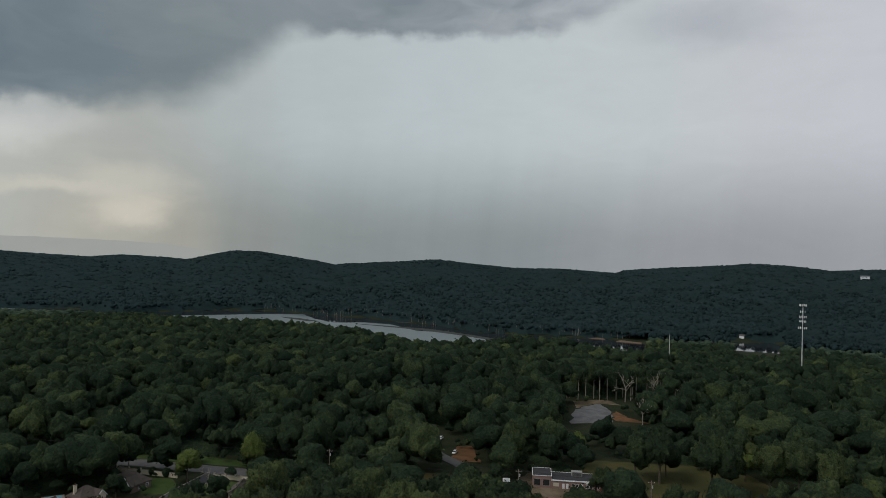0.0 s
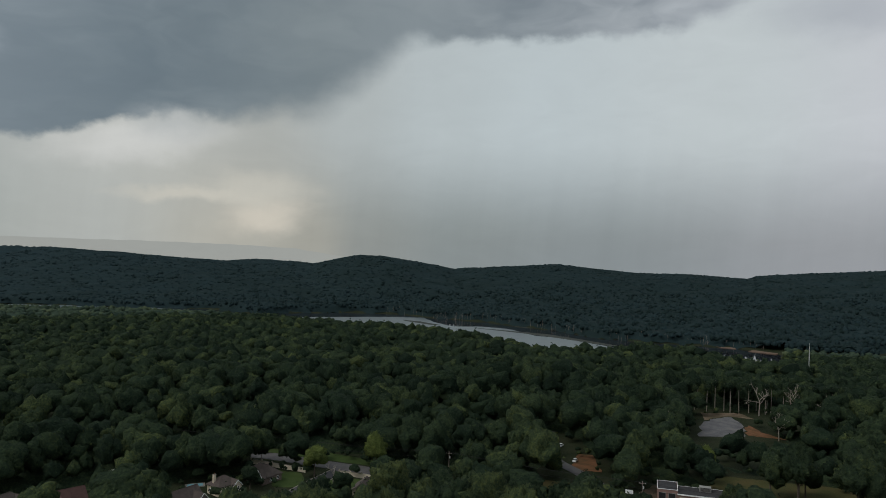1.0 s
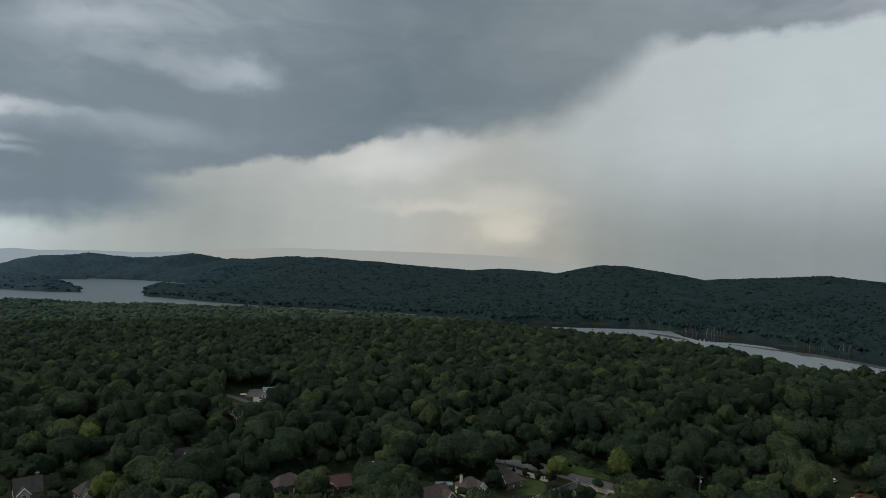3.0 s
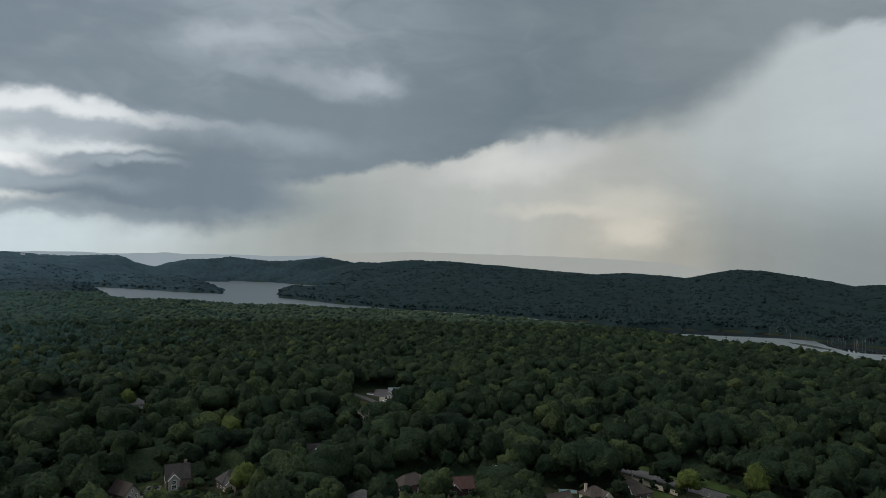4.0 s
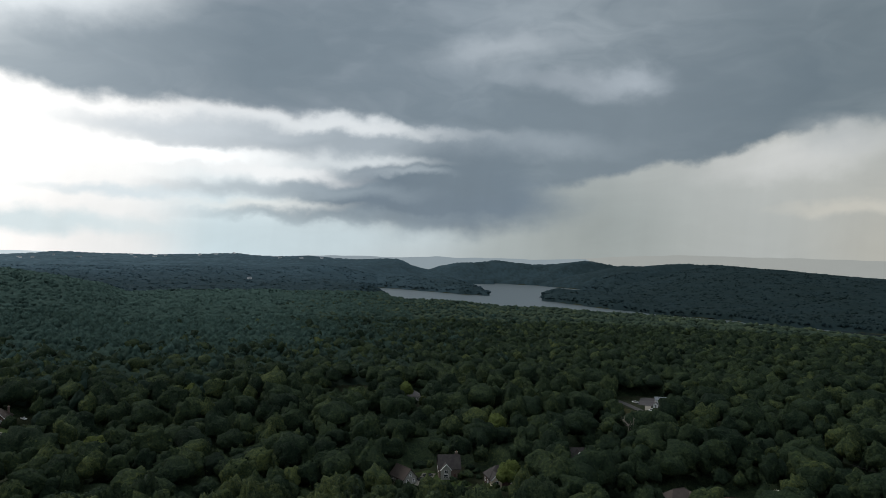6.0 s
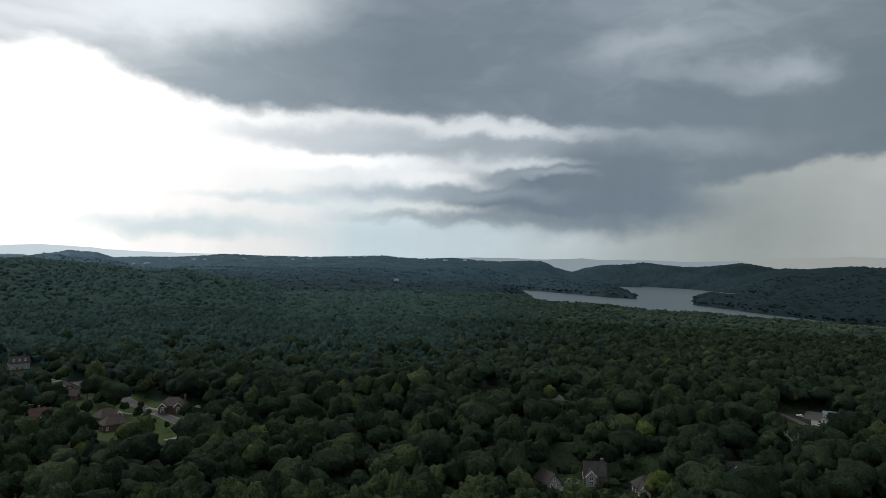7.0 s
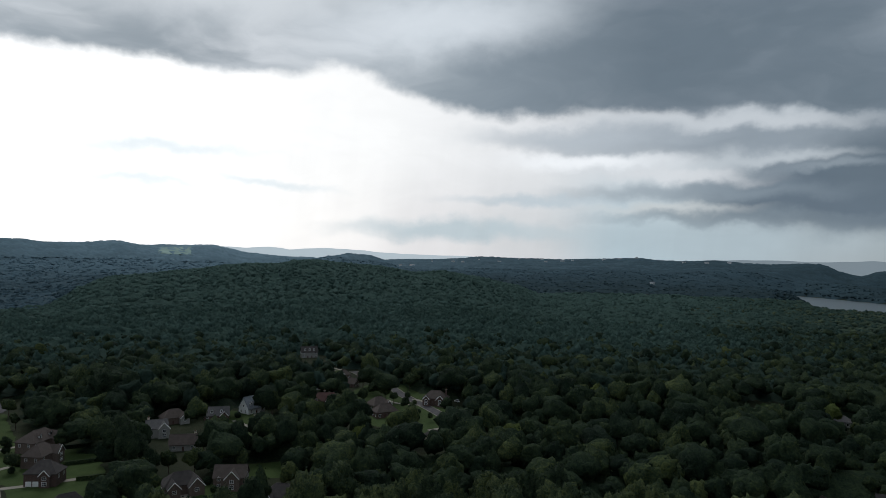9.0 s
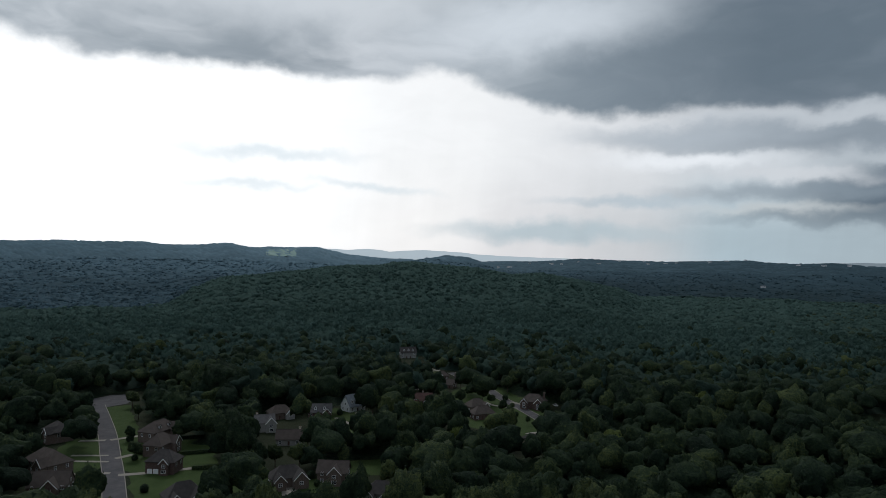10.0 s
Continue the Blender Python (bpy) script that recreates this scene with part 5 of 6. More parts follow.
CLEARINGS += [(80, 425, 76, 388, 11), (86, 445, 82, 405, 12), (118, 472, 162, 472, 13), (116, 462, 150, 455, 8), (-108, 272, -116, 246, 17), (-98, 268, -90, 250, 11), (88, 286, 84, 262, 15), (-322, 328, -340, 350, 15), (95, 300, 145, 285, 16), (108, 288, 102, 264, 14), (0, 290, 45, 276, 14), (-661, -136, -600, -123, 11), (98, 400, 99, 380, 15), (112, 430, 106, 395, 13), (8, 325, -4, 395, 11), (-105, 284, -113, 245, 13), (55, 290, 48, 262, 17),
              (-395, 5, -440, -14, 13), (-440, -14, -500, -40, 13), (-500, -42, -560, -66, 9), (-395, -25, -440, -55, 11), (-440, -62, -475, -62, 10), (-400, -15, -380, -10, 14),
              (-305, 318, -362, 386, 17), (-330, 340, -372, 368, 12), (-420, -12, -398, -110, 11), (-268, 150, -235, 150, 14), (-240, 165, -232, 172, 12), (-404, -282, -440, -282, 13), (-300, -215, -250, -185, 16), (-345, -222, -270, -165, 13), (-322, -172, -300, -160, 12), (-285, -145, -285, -90, 14), (-322, -84, -312, -78, 11),
              (-410, -125, -385, -112, 11), (-462, -65, -445, -62, 9), (-460, -36, -442, -30, 10), (-488, -22, -472, -14, 10), (-425, -22, -412, -16, 12), (-545, -58, -512, -42, 7),
              (-604, -106, -580, -102, 9), (-148, 332, -95, 331, 4), (-120, 296, -106, 290, 8), (-92, 296, -86, 284, 11), (-196, 240, -186, 230, 9), (-275, 160, -268, 152, 9),
              (-368, 362, -330, 350, 13), (-345, 380, -325, 360, 14), (-445, 262, -430, 256, 12), (-490, 215, -425, 178, 14), (-470, 205, -415, 172, 10), (85, 330, 135, 310, 20), (130, 315, 125, 285, 16), (75, 300, 100, 290, 10),
              (96, 425, 100, 465, 15), (90, 400, 98, 424, 14), (118, 445, 115, 425, 8), (12, 355, 12, 335, 8), (45, 305, 50, 285, 16), (10, 320, -4, 400, 5), (2, 362, 0, 350, 7), (34, 350, 36, 335, 6)]


def shrub(x, y, size, seed):
    r = np.random.RandomState(seed)
    bm = bmesh.new()
    bmesh.ops.create_icosphere(bm, subdivisions=2, radius=size, matrix=Matrix.Translation((0, 0, size * 0.8)) @ Matrix.Diagonal((1, 1, 1.05, 1)))
    for ve in bm.verts:
        ve.co *= r.uniform(0.9, 1.1)
    for k in range(160):
        w = Vector(r.normal(size=3)).normalized()
        c = Vector((0, 0, size * 0.8)) + w * size * r.uniform(0.95, 1.12)
        t = w.orthogonal().normalized() * 0.22
        b = w.cross(t)
        bm.faces.new([bm.verts.new(c + q) for q in (t + b, -t + b * 0.4, -b)])
    me = bpy.data.meshes.new("shrub")
    bm.to_mesh(me)
    bm.free()
    me.materials.append(leaf_m)
    ob = new("shrub", me)
    ob.matrix_world = pose(x, y, 0)
    return tagged(ob, "clipped round dark green shrub", "shrub", "garden shrubs")


for k, (sx, sy) in enumerate([(-130, 311), (-124, 309.5), (-117, 307.5), (-133, 303), (-337, -214), (-308, -193), (-269, -164), (-285, -201), (-265, -182), (-318, -196), (-443, -22), (-436, -27), (-490, -32), (-468, -26),
                              (-300, -104), (-291, -98), (-283, -76), (-193, 236), (-272, 172), (-420, -128), (-447, -78), (-425, -22), (-451, -70)]):
    shrub(sx, sy, 1.5 + 0.6 * ((k * 7) % 5) / 4, 60 + k)


def hedge(p, q):
    p, q = Vector(p), Vector(q)
    bm = bmesh.new()
    ln = (q - p).length
    bmesh.ops.create_grid(bm, x_segments=2, y_segments=2, size=0.01)
    bm.clear()
    box(bm, ln / 2, 0, -0.2, ln, 1.3, 2.0)
    bmesh.ops.subdivide_edges(bm, edges=bm.edges[:], cuts=5, use_grid_fill=True)
    for ve in bm.verts:
        ve.co += Vector((0, 0.22, 0.18)) * noise.noise(ve.co * 1.7)
    me = bpy.data.meshes.new("hedge")
    bm.to_mesh(me)
    bm.free()
    me.materials.append(leaf_m)
    ob = new("hedge", me)
    ob.matrix_world = pose(p.x, p.y, 0, 0, 0, math.degrees(math.atan2((q - p).y, (q - p).x)))
    return tagged(ob, "clipped dark hedge between lawns", "hedge", "garden hedges")


hedge((-320, -177), (-328, -164))
hedge((-346, -192), (-353, -180))
hedge((-300, -160), (-306, -148))


# ---- the lake's bars and muddy edges, and what shows far off ----
weed_m = surface("water_weed", [(0.012, 0.016, 0.012), (0.030, 0.034, 0.022)], 12.0, 9, 0.7, 0.4, 0.3)
for pts in ([(-300, 1330), (-262, 1312), (-215, 1262), (-235, 1262), (-290, 1312)], [(-150, 1236), (-100, 1216), (-20, 1180), (30, 1128), (86, 1062), (70, 1062), (0, 1130), (-60, 1180), (-130, 1222)],
            [(-84, 1290), (-40, 1270), (-30, 1262), (-76, 1276)]):
    drape("weed_bed", pts, weed_m, "low dark bed of weed lying on the lake", "weed bed", 0.25, base=LAKE)
for pts in ([(-6, 1310), (20, 1290), (50, 1272), (54, 1284), (24, 1306), (2, 1326)], [(214, 1112), (236, 1092), (250, 1086), (250, 1100), (226, 1124)], [(262, 1064), (292, 1042), (298, 1052), (272, 1078)]):
    drape("mud_bank", pts, bank_m, "bare reddish mud bank at the lake's edge", "mud bank", 0.9, base=LAKE)


def place(turn, d):
    return -math.sin(radians(turn)) * d, math.cos(radians(turn)) * d


def far_building(turn, d, w, label, facing=0.0, roof=None):
    """A pale building a long way off, its walls made tall so the camera sees it above the trees."""
    x, y = place(turn, d)
    g = float(height(np.array([x]), np.array([y]))[0])
    root = new("far_building")
    part("wall", box(bmesh.new(), 0, 0, 0, w, w * 0.5, 14.5), white_m, root)
    part("roof", gable_roof(bmesh.new(), -w / 2 - 0.6, w / 2 + 0.6, -w * 0.25 - 0.8, w * 0.25 + 0.8, 14.7, 2.6), roof or roof_blue_m, root)
    for k in range(max(2, int(w / 7))):
        part("window", box(bmesh.new(), -w / 2 + (k + 0.5) * 7, -w * 0.25 - 0.05, 12, 1.6, 0.2, 1.6), glass_m, root)
    root.matrix_world = pose(x, y, g, 0, 0, turn + facing)
    return tagged(root, label, "building", "far buildings")


far_building(-30.7, 1980, 18, "large white house high on a wooded hillside", 10)
for k, (turn, d) in enumerate([(94.5, 3300), (95.2, 3360), (93.6, 3280), (89.5, 3800), (90.3, 3850), (88.2, 3900), (82.9, 3900), (81.6, 4000), (80.8, 4050), (83.2, 4250), (85.0, 4200), (78.4, 4100), (77.2, 4150), (75.9, 4220),
                               (86.6, 3700), (92.0, 4000), (72.4, 4050), (70.8, 4020), (74.7, 2450), (69.2, 4100), (102.7, 2650), (103.4, 2700)]):
    far_building(turn, d, 11 + (k * 7) % 5 * 3, "pale building made tall to show above far trees", (k * 37) % 40 - 20)
a_, b_ = place(-22.9, 1210)


def boathouse(x, y):
    root = new("boathouse")
    part("wall", box(bmesh.new(), 0, 0, -2, 7, 5, 5), white_m, root)
    part("roof", gable_roof(bmesh.new(), -4, 4, -3, 3, 2.9, 1.8), roof_grey_m, root)
    root.matrix_world = pose(x, y, float(height(np.array([x]), np.array([y]))[0]) + 1, 0, 0, -23)
    CLEARINGS.append((x, y, x * 0.97, y * 0.97, 9))
    return tagged(root, "small white boathouse at the pond", "boathouse")


boathouse(a_, b_)


def bare_tree(x, y, tall, seed):
    """A leafless tree: forked grey limbs to the third fork."""
    r = np.random.RandomState(seed)
    root = new("bare_tree")
    bm = bmesh.new()

    def fork(p, way_, length, thick, level):
        q = p + way_ * length
        tube(bm, p, q, thick, thick * 0.6, 5)
        if level < 3:
            for k in range(3 if level else 4):
                w = (way_ + Vector(r.normal(size=3) * 0.55) + Vector((0, 0, 0.25))).normalized()
                fork(p + way_ * length * r.uniform(0.6, 1.0), w, length * r.uniform(0.45, 0.7), thick * 0.55, level + 1)

    fork(Vector((0, 0, -0.3)), Vector((0.05, 0.02, 1)).normalized(), tall * 0.5, tall * 0.024, 0)
    me = bpy.data.meshes.new("branches")
    bm.to_mesh(me)
    bm.free()
    me.materials.append(deadwood_m)
    new("trunk", me).parent = root
    root.matrix_world = pose(x, y, 0, 0, 0, seed * 40)
    return tagged(root, "bare pale grey tree with forked dead limbs", "tree", "bare trees")


for k, (tx, ty, th) in enumerate([(149, 487, 20), (-24, 397, 18), (59, 404, 18), (-159, 373, 17), (-270, 275, 20), (-162, 371, 16), (-95, 294, 11), (126, 484, 21), (-380, 330, 18), (120, 420, 16), (165, 470, 19)]):
    bare_tree(tx, ty, th, 200 + k)


def pine(x, y, tall, seed):
    """A tall bare-stemmed pine with a small crown at the top."""
    r = np.random.RandomState(seed)
    root = new("pine_tree")
    part("trunk", tube(bmesh.new(), (0, 0, -0.3), (0.3, 0.1, tall * 0.95), 0.30, 0.12, 7), deadwood_m, root, "tall bare pale stem")
    bm = bmesh.new()
    for k in range(260):
        w = Vector(r.normal(size=3)).normalized()
        c = Vector((0.2, 0.1, tall * 0.84)) + Vector((w.x * 2.3, w.y * 2.3, w.z * tall * 0.15)) * r.uniform(0.4, 1.1)
        t = w.orthogonal().normalized() * 0.5
        b = w.cross(t)
        bm.faces.new([bm.verts.new(c + q) for q in (t + b, -t + b * 0.4, -b)])
    part("crown", bm, leaf_m, root)
    root.matrix_world = pose(x, y, 0, 0, 0, seed * 31)
    return tagged(root, "tall slim pine with a long bare stem", "tree", "pines behind the lot")


for k in range(22):
    pine(88 + k * 4.2 + 2 * math.sin(k * 5.1), 493 + 4 * math.sin(k * 2.3), 17 + 4 * abs(math.sin(k * 1.7)), 300 + k)
CLEARINGS.append((96, 488, 150, 482, 7))


def blossom_tree(x, y):
    root = new("blossom_tree")
    part("trunk", tube(bmesh.new(), (0, 0, -0.3), (0.1, 0, 4.0), 0.22, 0.12, 7), bark_m, root)
    r = np.random.RandomState(9)
    bm = bmesh.new()
    for k in range(700):
        w = Vector(r.normal(size=3)).normalized()
        c = Vector((0, 0, 5.2)) + Vector((w.x * 4.0, w.y * 4.0, w.z * 3.2)) * r.uniform(0.7, 1.08)
        t = w.orthogonal().normalized() * r.uniform(0.2, 0.42)
        b = w.cross(t)
        bm.faces.new([bm.verts.new(c + q) for q in (t + b, -t + b * 0.4, -b)])
    part("crown", bm, flower_m, root, "crown speckled with white blossom")
    root.matrix_world = pose(x, y, 0)
    CLEARINGS.append((x, y, x * 0.96, y * 0.96, 7))
    return tagged(root, "small tree covered in white blossom by a bungalow", "tree")


blossom_tree(-183 + 4, 263 + 2)
BRIGHT = [(68, 345), (-82, 317), (137, 318), (-474, 112), (-337, 15), (-466, 92), (-312, 219), (-354, -46), (-426, 223), (-243, 178), (-106, 301), (-350, 20), (-362, 30)]
for bx, by in BRIGHT:
    CLEARINGS.append((bx, by, bx, by, 5.0))


# ================= the woods =================
def globe(levels):
    """The corners and triangles of an even ball of radius 1."""
    bm = bmesh.new()
    bmesh.ops.create_icosphere(bm, subdivisions=levels, radius=1.0)
    bm.verts.index_update()
    v = np.array([ve.co[:] for ve in bm.verts])
    t = np.array([[ve.index for ve in f.verts] for f in bm.faces])
    bm.free()
    return v / np.linalg.norm(v, axis=1)[:, None], t


GLOBES = {k: globe(k) for k in (1, 2, 3, 4)}


def spread(rng, n, down=-0.35):
    """Directions over a ball, evenly apart but uneven, none pointing far down."""
    i = np.arange(n) + 0.5
    z = down + (1 - down) * i / n
    a = i * 2.39996 + rng.uniform(-0.45, 0.45, n)
    z = np.clip(z + rng.uniform(-0.6, 0.6, n) / n * 2, -1, 1)
    r = np.sqrt(1 - z * z)
    return np.stack([r * np.cos(a), r * np.sin(a), z], 1)


def lump(rng, levels, flakes, size, style=0, skirt=0.13):
    """One crown of unit height and width standing on z = 0: rounded boughs that carry smaller tufts, with leaf sprays on them.
    style 0 is a broad dome, 1 a tall oval, 2 a pointed crown, 3 a crown with one side fallen away."""
    boughs = spread(rng, rng.randint(11, 19) if levels > 2 else rng.randint(6, 10))
    boughs = boughs + rng.normal(size=boughs.shape) * 0.2
    boughs /= np.linalg.norm(boughs, axis=1)[:, None]
    reach = rng.uniform(0.42, 1.05, len(boughs))
    tufts = spread(rng, 70 if levels > 3 else 46)
    high = rng.uniform(0.4, 1.0, len(tufts))
    sx, sy = rng.uniform(0.85, 1.15), rng.uniform(0.85, 1.15)
    lean = rng.normal(size=2) * 0.07
    gone = rng.normal(size=3)
    gone[2] = abs(gone[2]) * 0.4
    gone /= np.linalg.norm(gone)

    def at(w):
        near = np.clip((w @ boughs.T - 0.78) / 0.22, 0, 1)
        bough = (np.sqrt(near) * reach).max(1)
        close = np.clip((w @ tufts.T - 0.93) / 0.07, 0, 1)
        tuft = (np.sqrt(close) * high).max(1)
        r = 0.38 + 0.48 * bough + 0.15 * tuft + rng.normal(size=len(w)) * (0.085 if levels > 2 else 0.06)
        if style == 3:
            r = r * (1 - 0.35 * np.clip((w @ gone - 0.35) / 0.4, 0, 1))
        p = w * r[:, None]
        up = np.clip(p[:, 2], 0, 1)
        if style == 2:
            p = p * np.stack([1 - 0.62 * up, 1 - 0.62 * up, np.ones_like(up)], 1)
        elif style == 1:
            p = p * np.stack([1 - 0.22 * up, 1 - 0.22 * up, np.ones_like(up)], 1)
        else:
            p = p * np.array([1.06, 1.06, 0.94])
        return np.stack([p[:, 0] * 0.5 * sx + lean[0] * up, p[:, 1] * 0.5 * sy + lean[1] * up, 0.48 + p[:, 2] * 0.52], 1)

    w, t = GLOBES[levels]
    v = at(w)
    keep = v[t][:, :, 2].mean(1) > skirt
    used, back = np.unique(t[keep], return_inverse=True)
    v, t = v[used], back.reshape(-1, 3)
    if not flakes:
        return v, t
    w = rng.normal(size=(flakes * 2, 3))
    w[:, 2] = w[:, 2] * 0.9 + 0.4
    w /= np.linalg.norm(w, axis=1)[:, None]
    w = w[w[:, 2] > -0.55][:flakes]
    p = at(w)
    out = w * np.array([1, 1, 1.1]) + rng.normal(size=w.shape) * 0.45
    out /= np.linalg.norm(out, axis=1)[:, None]
    side = np.cross(out, rng.normal(size=w.shape))
    side /= np.linalg.norm(side, axis=1)[:, None]
    up_ = np.cross(out, side)
    s = size * rng.uniform(0.5, 1.3, (len(w), 1))
    p = p + w * s * rng.uniform(-0.2, 0.9, (len(w), 1))
    corners = np.stack([p + s * side - 0.3 * s * w, p - s * 0.8 * side + 0.4 * s * up_ - 0.2 * s * w, p - s * up_ - 0.3 * s * w], 1)
    tris = len(v) + np.arange(3 * len(w)).reshape(-1, 3)
    return np.concatenate([v, corners.reshape(-1, 3)]), np.concatenate([t, tris])


def scatter(d0, d1, gap, seed, a0=-37.0, a1=136.0):
    """Uneven places in a fan of the land."""
    rng = np.random.RandomState(seed)
    n = int(radians(a1 - a0) / 2 * (d1 * d1 - d0 * d0) / (gap * gap))
    step = math.sqrt(0.5 / max(n, 1))
    a = rng.uniform(a0, a1, 2 * n)
    d = np.sqrt(rng.uniform(d0 * d0, d1 * d1, 2 * n))
    x, y = -np.sin(np.radians(a)) * d, np.cos(np.radians(a)) * d
    # thin out places that share a cell of either of two turned lattices, so that crowns do not pile up or stand in rows
    cell = gap * 0.62
    for turned in (0.5, 1.25):
        c, q = math.cos(turned), math.sin(turned)
        key = np.floor((x * c + y * q) / cell).astype(np.int64) * 100003 + np.floor((y * c - x * q) / cell).astype(np.int64)
        _, first = np.unique(key, return_index=True)
        x, y = x[first], y[first]
        cell = gap * 0.86
    return x, y, rng


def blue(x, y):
    """How much blue haze is painted into the woods' colour, by turn and distance."""
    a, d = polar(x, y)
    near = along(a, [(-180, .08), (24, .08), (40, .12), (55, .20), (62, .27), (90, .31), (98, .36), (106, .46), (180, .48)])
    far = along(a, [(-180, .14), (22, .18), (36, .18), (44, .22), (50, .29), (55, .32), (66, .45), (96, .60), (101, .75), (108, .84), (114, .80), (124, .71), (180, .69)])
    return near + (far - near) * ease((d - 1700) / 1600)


def haze_tint(x, y):
    """How far haze is painted into the green of the broadleaf and pine woods, by distance and turn."""
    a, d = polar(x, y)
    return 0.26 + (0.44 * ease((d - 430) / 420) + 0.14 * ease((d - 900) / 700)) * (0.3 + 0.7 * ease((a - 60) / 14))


def hazy(x, y):
    """Where the woods on the plain beyond the hill's left foot take the painted haze colour."""
    a, d = polar(x, y)
    return (a > 104) & (d > along(a, [(104, 1900), (110, 1780), (114, 1680), (117, 1530), (119, 1330), (121, 1190), (180, 1160)]) + 50 * ripple(x, y, 120, 41) + 25 * ripple(x, y, 40, 42))


def grow(name, label, places, moulds, tall, wide, material, seed, lift=0.0):
    """One mesh of woods: every place takes a mould at its own turn, height and width."""
    x, y = places
    rng = np.random.RandomState(seed)
    z = height(x, y)
    which = rng.randint(len(moulds), size=len(x))
    vs, ts, tones, base = [], [], [], 0
    patchy = 0.5 + 0.16 * ripple(x, y, 140, 21) + 0.14 * ripple(x, y, 420, 22) + 0.14 * ripple(x, y, 45, 25)
    for k, (mv, mt) in enumerate(moulds):
        s = np.nonzero(which == k)[0]
        if not len(s):
            continue
        h = rng.uniform(*tall, size=len(s)) * (1 + (0.20 * ripple(x[s], y[s], 75, 23) + 0.12 * ripple(x[s], y[s], 31, 24)) * (1 - 0.85 * ease((np.hypot(x[s], y[s]) - 600) / 400)))
        w = h * rng.uniform(*wide, size=len(s))
        ang = rng.uniform(0, 2 * math.pi, len(s))
        c, sn = np.cos(ang)[:, None], np.sin(ang)[:, None]
        px = (mv[None, :, 0] * c - mv[None, :, 1] * sn) * w[:, None] + x[s][:, None]
        py = (mv[None, :, 0] * sn + mv[None, :, 1] * c) * w[:, None] + y[s][:, None]
        pz = mv[None, :, 2] * (h * 0.86)[:, None] + (z[s] + h * 0.14 + lift)[:, None]
        vs.append(np.stack([px, py, pz], 2).reshape(-1, 3))
        ts.append((mt[None] + (base + np.arange(len(s)) * len(mv))[:, None, None]).reshape(-1, 3))
        tone = np.clip(0.4 * patchy[s] + 0.62 * rng.beta(1.3, 2.3, len(s)), 0, 1)
        # far and mid-distance woods take a painted haze level as their tone
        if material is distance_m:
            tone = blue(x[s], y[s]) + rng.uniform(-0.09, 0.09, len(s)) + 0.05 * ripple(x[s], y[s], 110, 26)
        elif material is mid_haze_m:
            tone = haze_tint(x[s], y[s]) + 0.6 * (tone - 0.4)
        tones.append(np.repeat(tone, len(mv)))
        base += len(s) * len(mv)
    ob = new(name, mesh_from(name, np.concatenate(vs), np.concatenate(ts), np.concatenate(tones), smooth=moulds is not near_moulds))
    ob.data.materials.append(material)
    return tagged(ob, label, "woods", kind="stuff")


def room(x, y, low=False):
    """How far a place lies from the nearest house, road, lawn, shore or cleared line of sight (metres)."""
    free = -in_lake(x, y) - 4
    for ax, ay, bx, by, r in CLEARINGS if low else CLEARINGS + SIGHT:
        dx, dy = bx - ax, by - ay
        t = np.clip(((x - ax) * dx + (y - ay) * dy) / max(dx * dx + dy * dy, 1e-6), 0, 1)
        free = np.minimum(free, np.hypot(x - ax - t * dx, y - ay - t * dy) - r)
    return free


def open_ground(x, y):
    return room(x, y) > 0


rng = np.random.RandomState(7)
STYLES = (0, 1, 0, 3, 1, 0, 2, 0)
near_moulds = [lump(rng, 3, 90, 0.045, STYLES[k % 8], 0.2) for k in range(16)]
mid_moulds = [lump(rng, 2, 8, 0.10, STYLES[k % 8], 0.26) for k in range(12)]
pine_moulds = [lump(rng, 1, 10, 0.13, (1, 2, 1, 0)[k % 4], 0.22) for k in range(12)]
far_moulds = [lump(rng, 1, 0, 0.16, (0, 1, 0)[k % 3], 0.24) for k in range(9)]

# trees that stand nearest, each a thing of its own
def tree(kind, seed):
    r = np.random.RandomState(seed)
    root = new(kind)
    bm = bmesh.new()
    limbs = [((0, 0, -0.3), (0.2, 0.1, 8.0), 0.42, 0.26), ((0.2, 0.1, 8.0), (0.3, -0.2, 13.0), 0.26, 0.10)]
    for k in range(5):
        a = k * 1.3 + r.uniform(0, 0.6)
        z0 = r.uniform(5, 9)
        limbs.append(((0.1, 0.1, z0), (math.cos(a) * 3.6, math.sin(a) * 3.6, z0 + r.uniform(3, 5.5)), 0.17, 0.05))
    for p, q, r0, r1 in limbs:
        p, q = Vector(p), Vector(q)
        m = Matrix.Translation((p + q) / 2) @ (q - p).to_track_quat("Z", "Y").to_matrix().to_4x4()
        bmesh.ops.create_cone(bm, cap_ends=True, segments=7, radius1=r0, radius2=r1, depth=(q - p).length, matrix=m)
    me = bpy.data.meshes.new("trunk")
    bm.to_mesh(me)
    bm.free()
    me.materials.append(bark_m)
    new("trunk", me).parent = root
    v, t = lump(r, 4, 600, 0.030, (0, 1, 0, 3, 1, 3)[seed % 6])
    v = v * np.array([13.0, 13.0, 16.5]) + np.array([0, 0, 2.6])
    crown = new("crown", mesh_from("crown", v, t))
    crown.data.materials.append(leaf_m)
    crown.parent = root
    return tagged(root, "broad leafy dark green tree among houses", "tree", "trees near the houses")


x, y, rng = scatter(222, 540, 9.3, 31)
ok = open_ground(x, y) & (ripple(x, y, 34, 51) + 0.5 * ripple(x, y, 90, 52) < 1.15)
x, y = x[ok], y[ok]
order = np.argsort(np.hypot(x, y))
first = order[:300]
rest = order[300:]
kinds = [tree("tree", 100 + k) for k in range(6)]
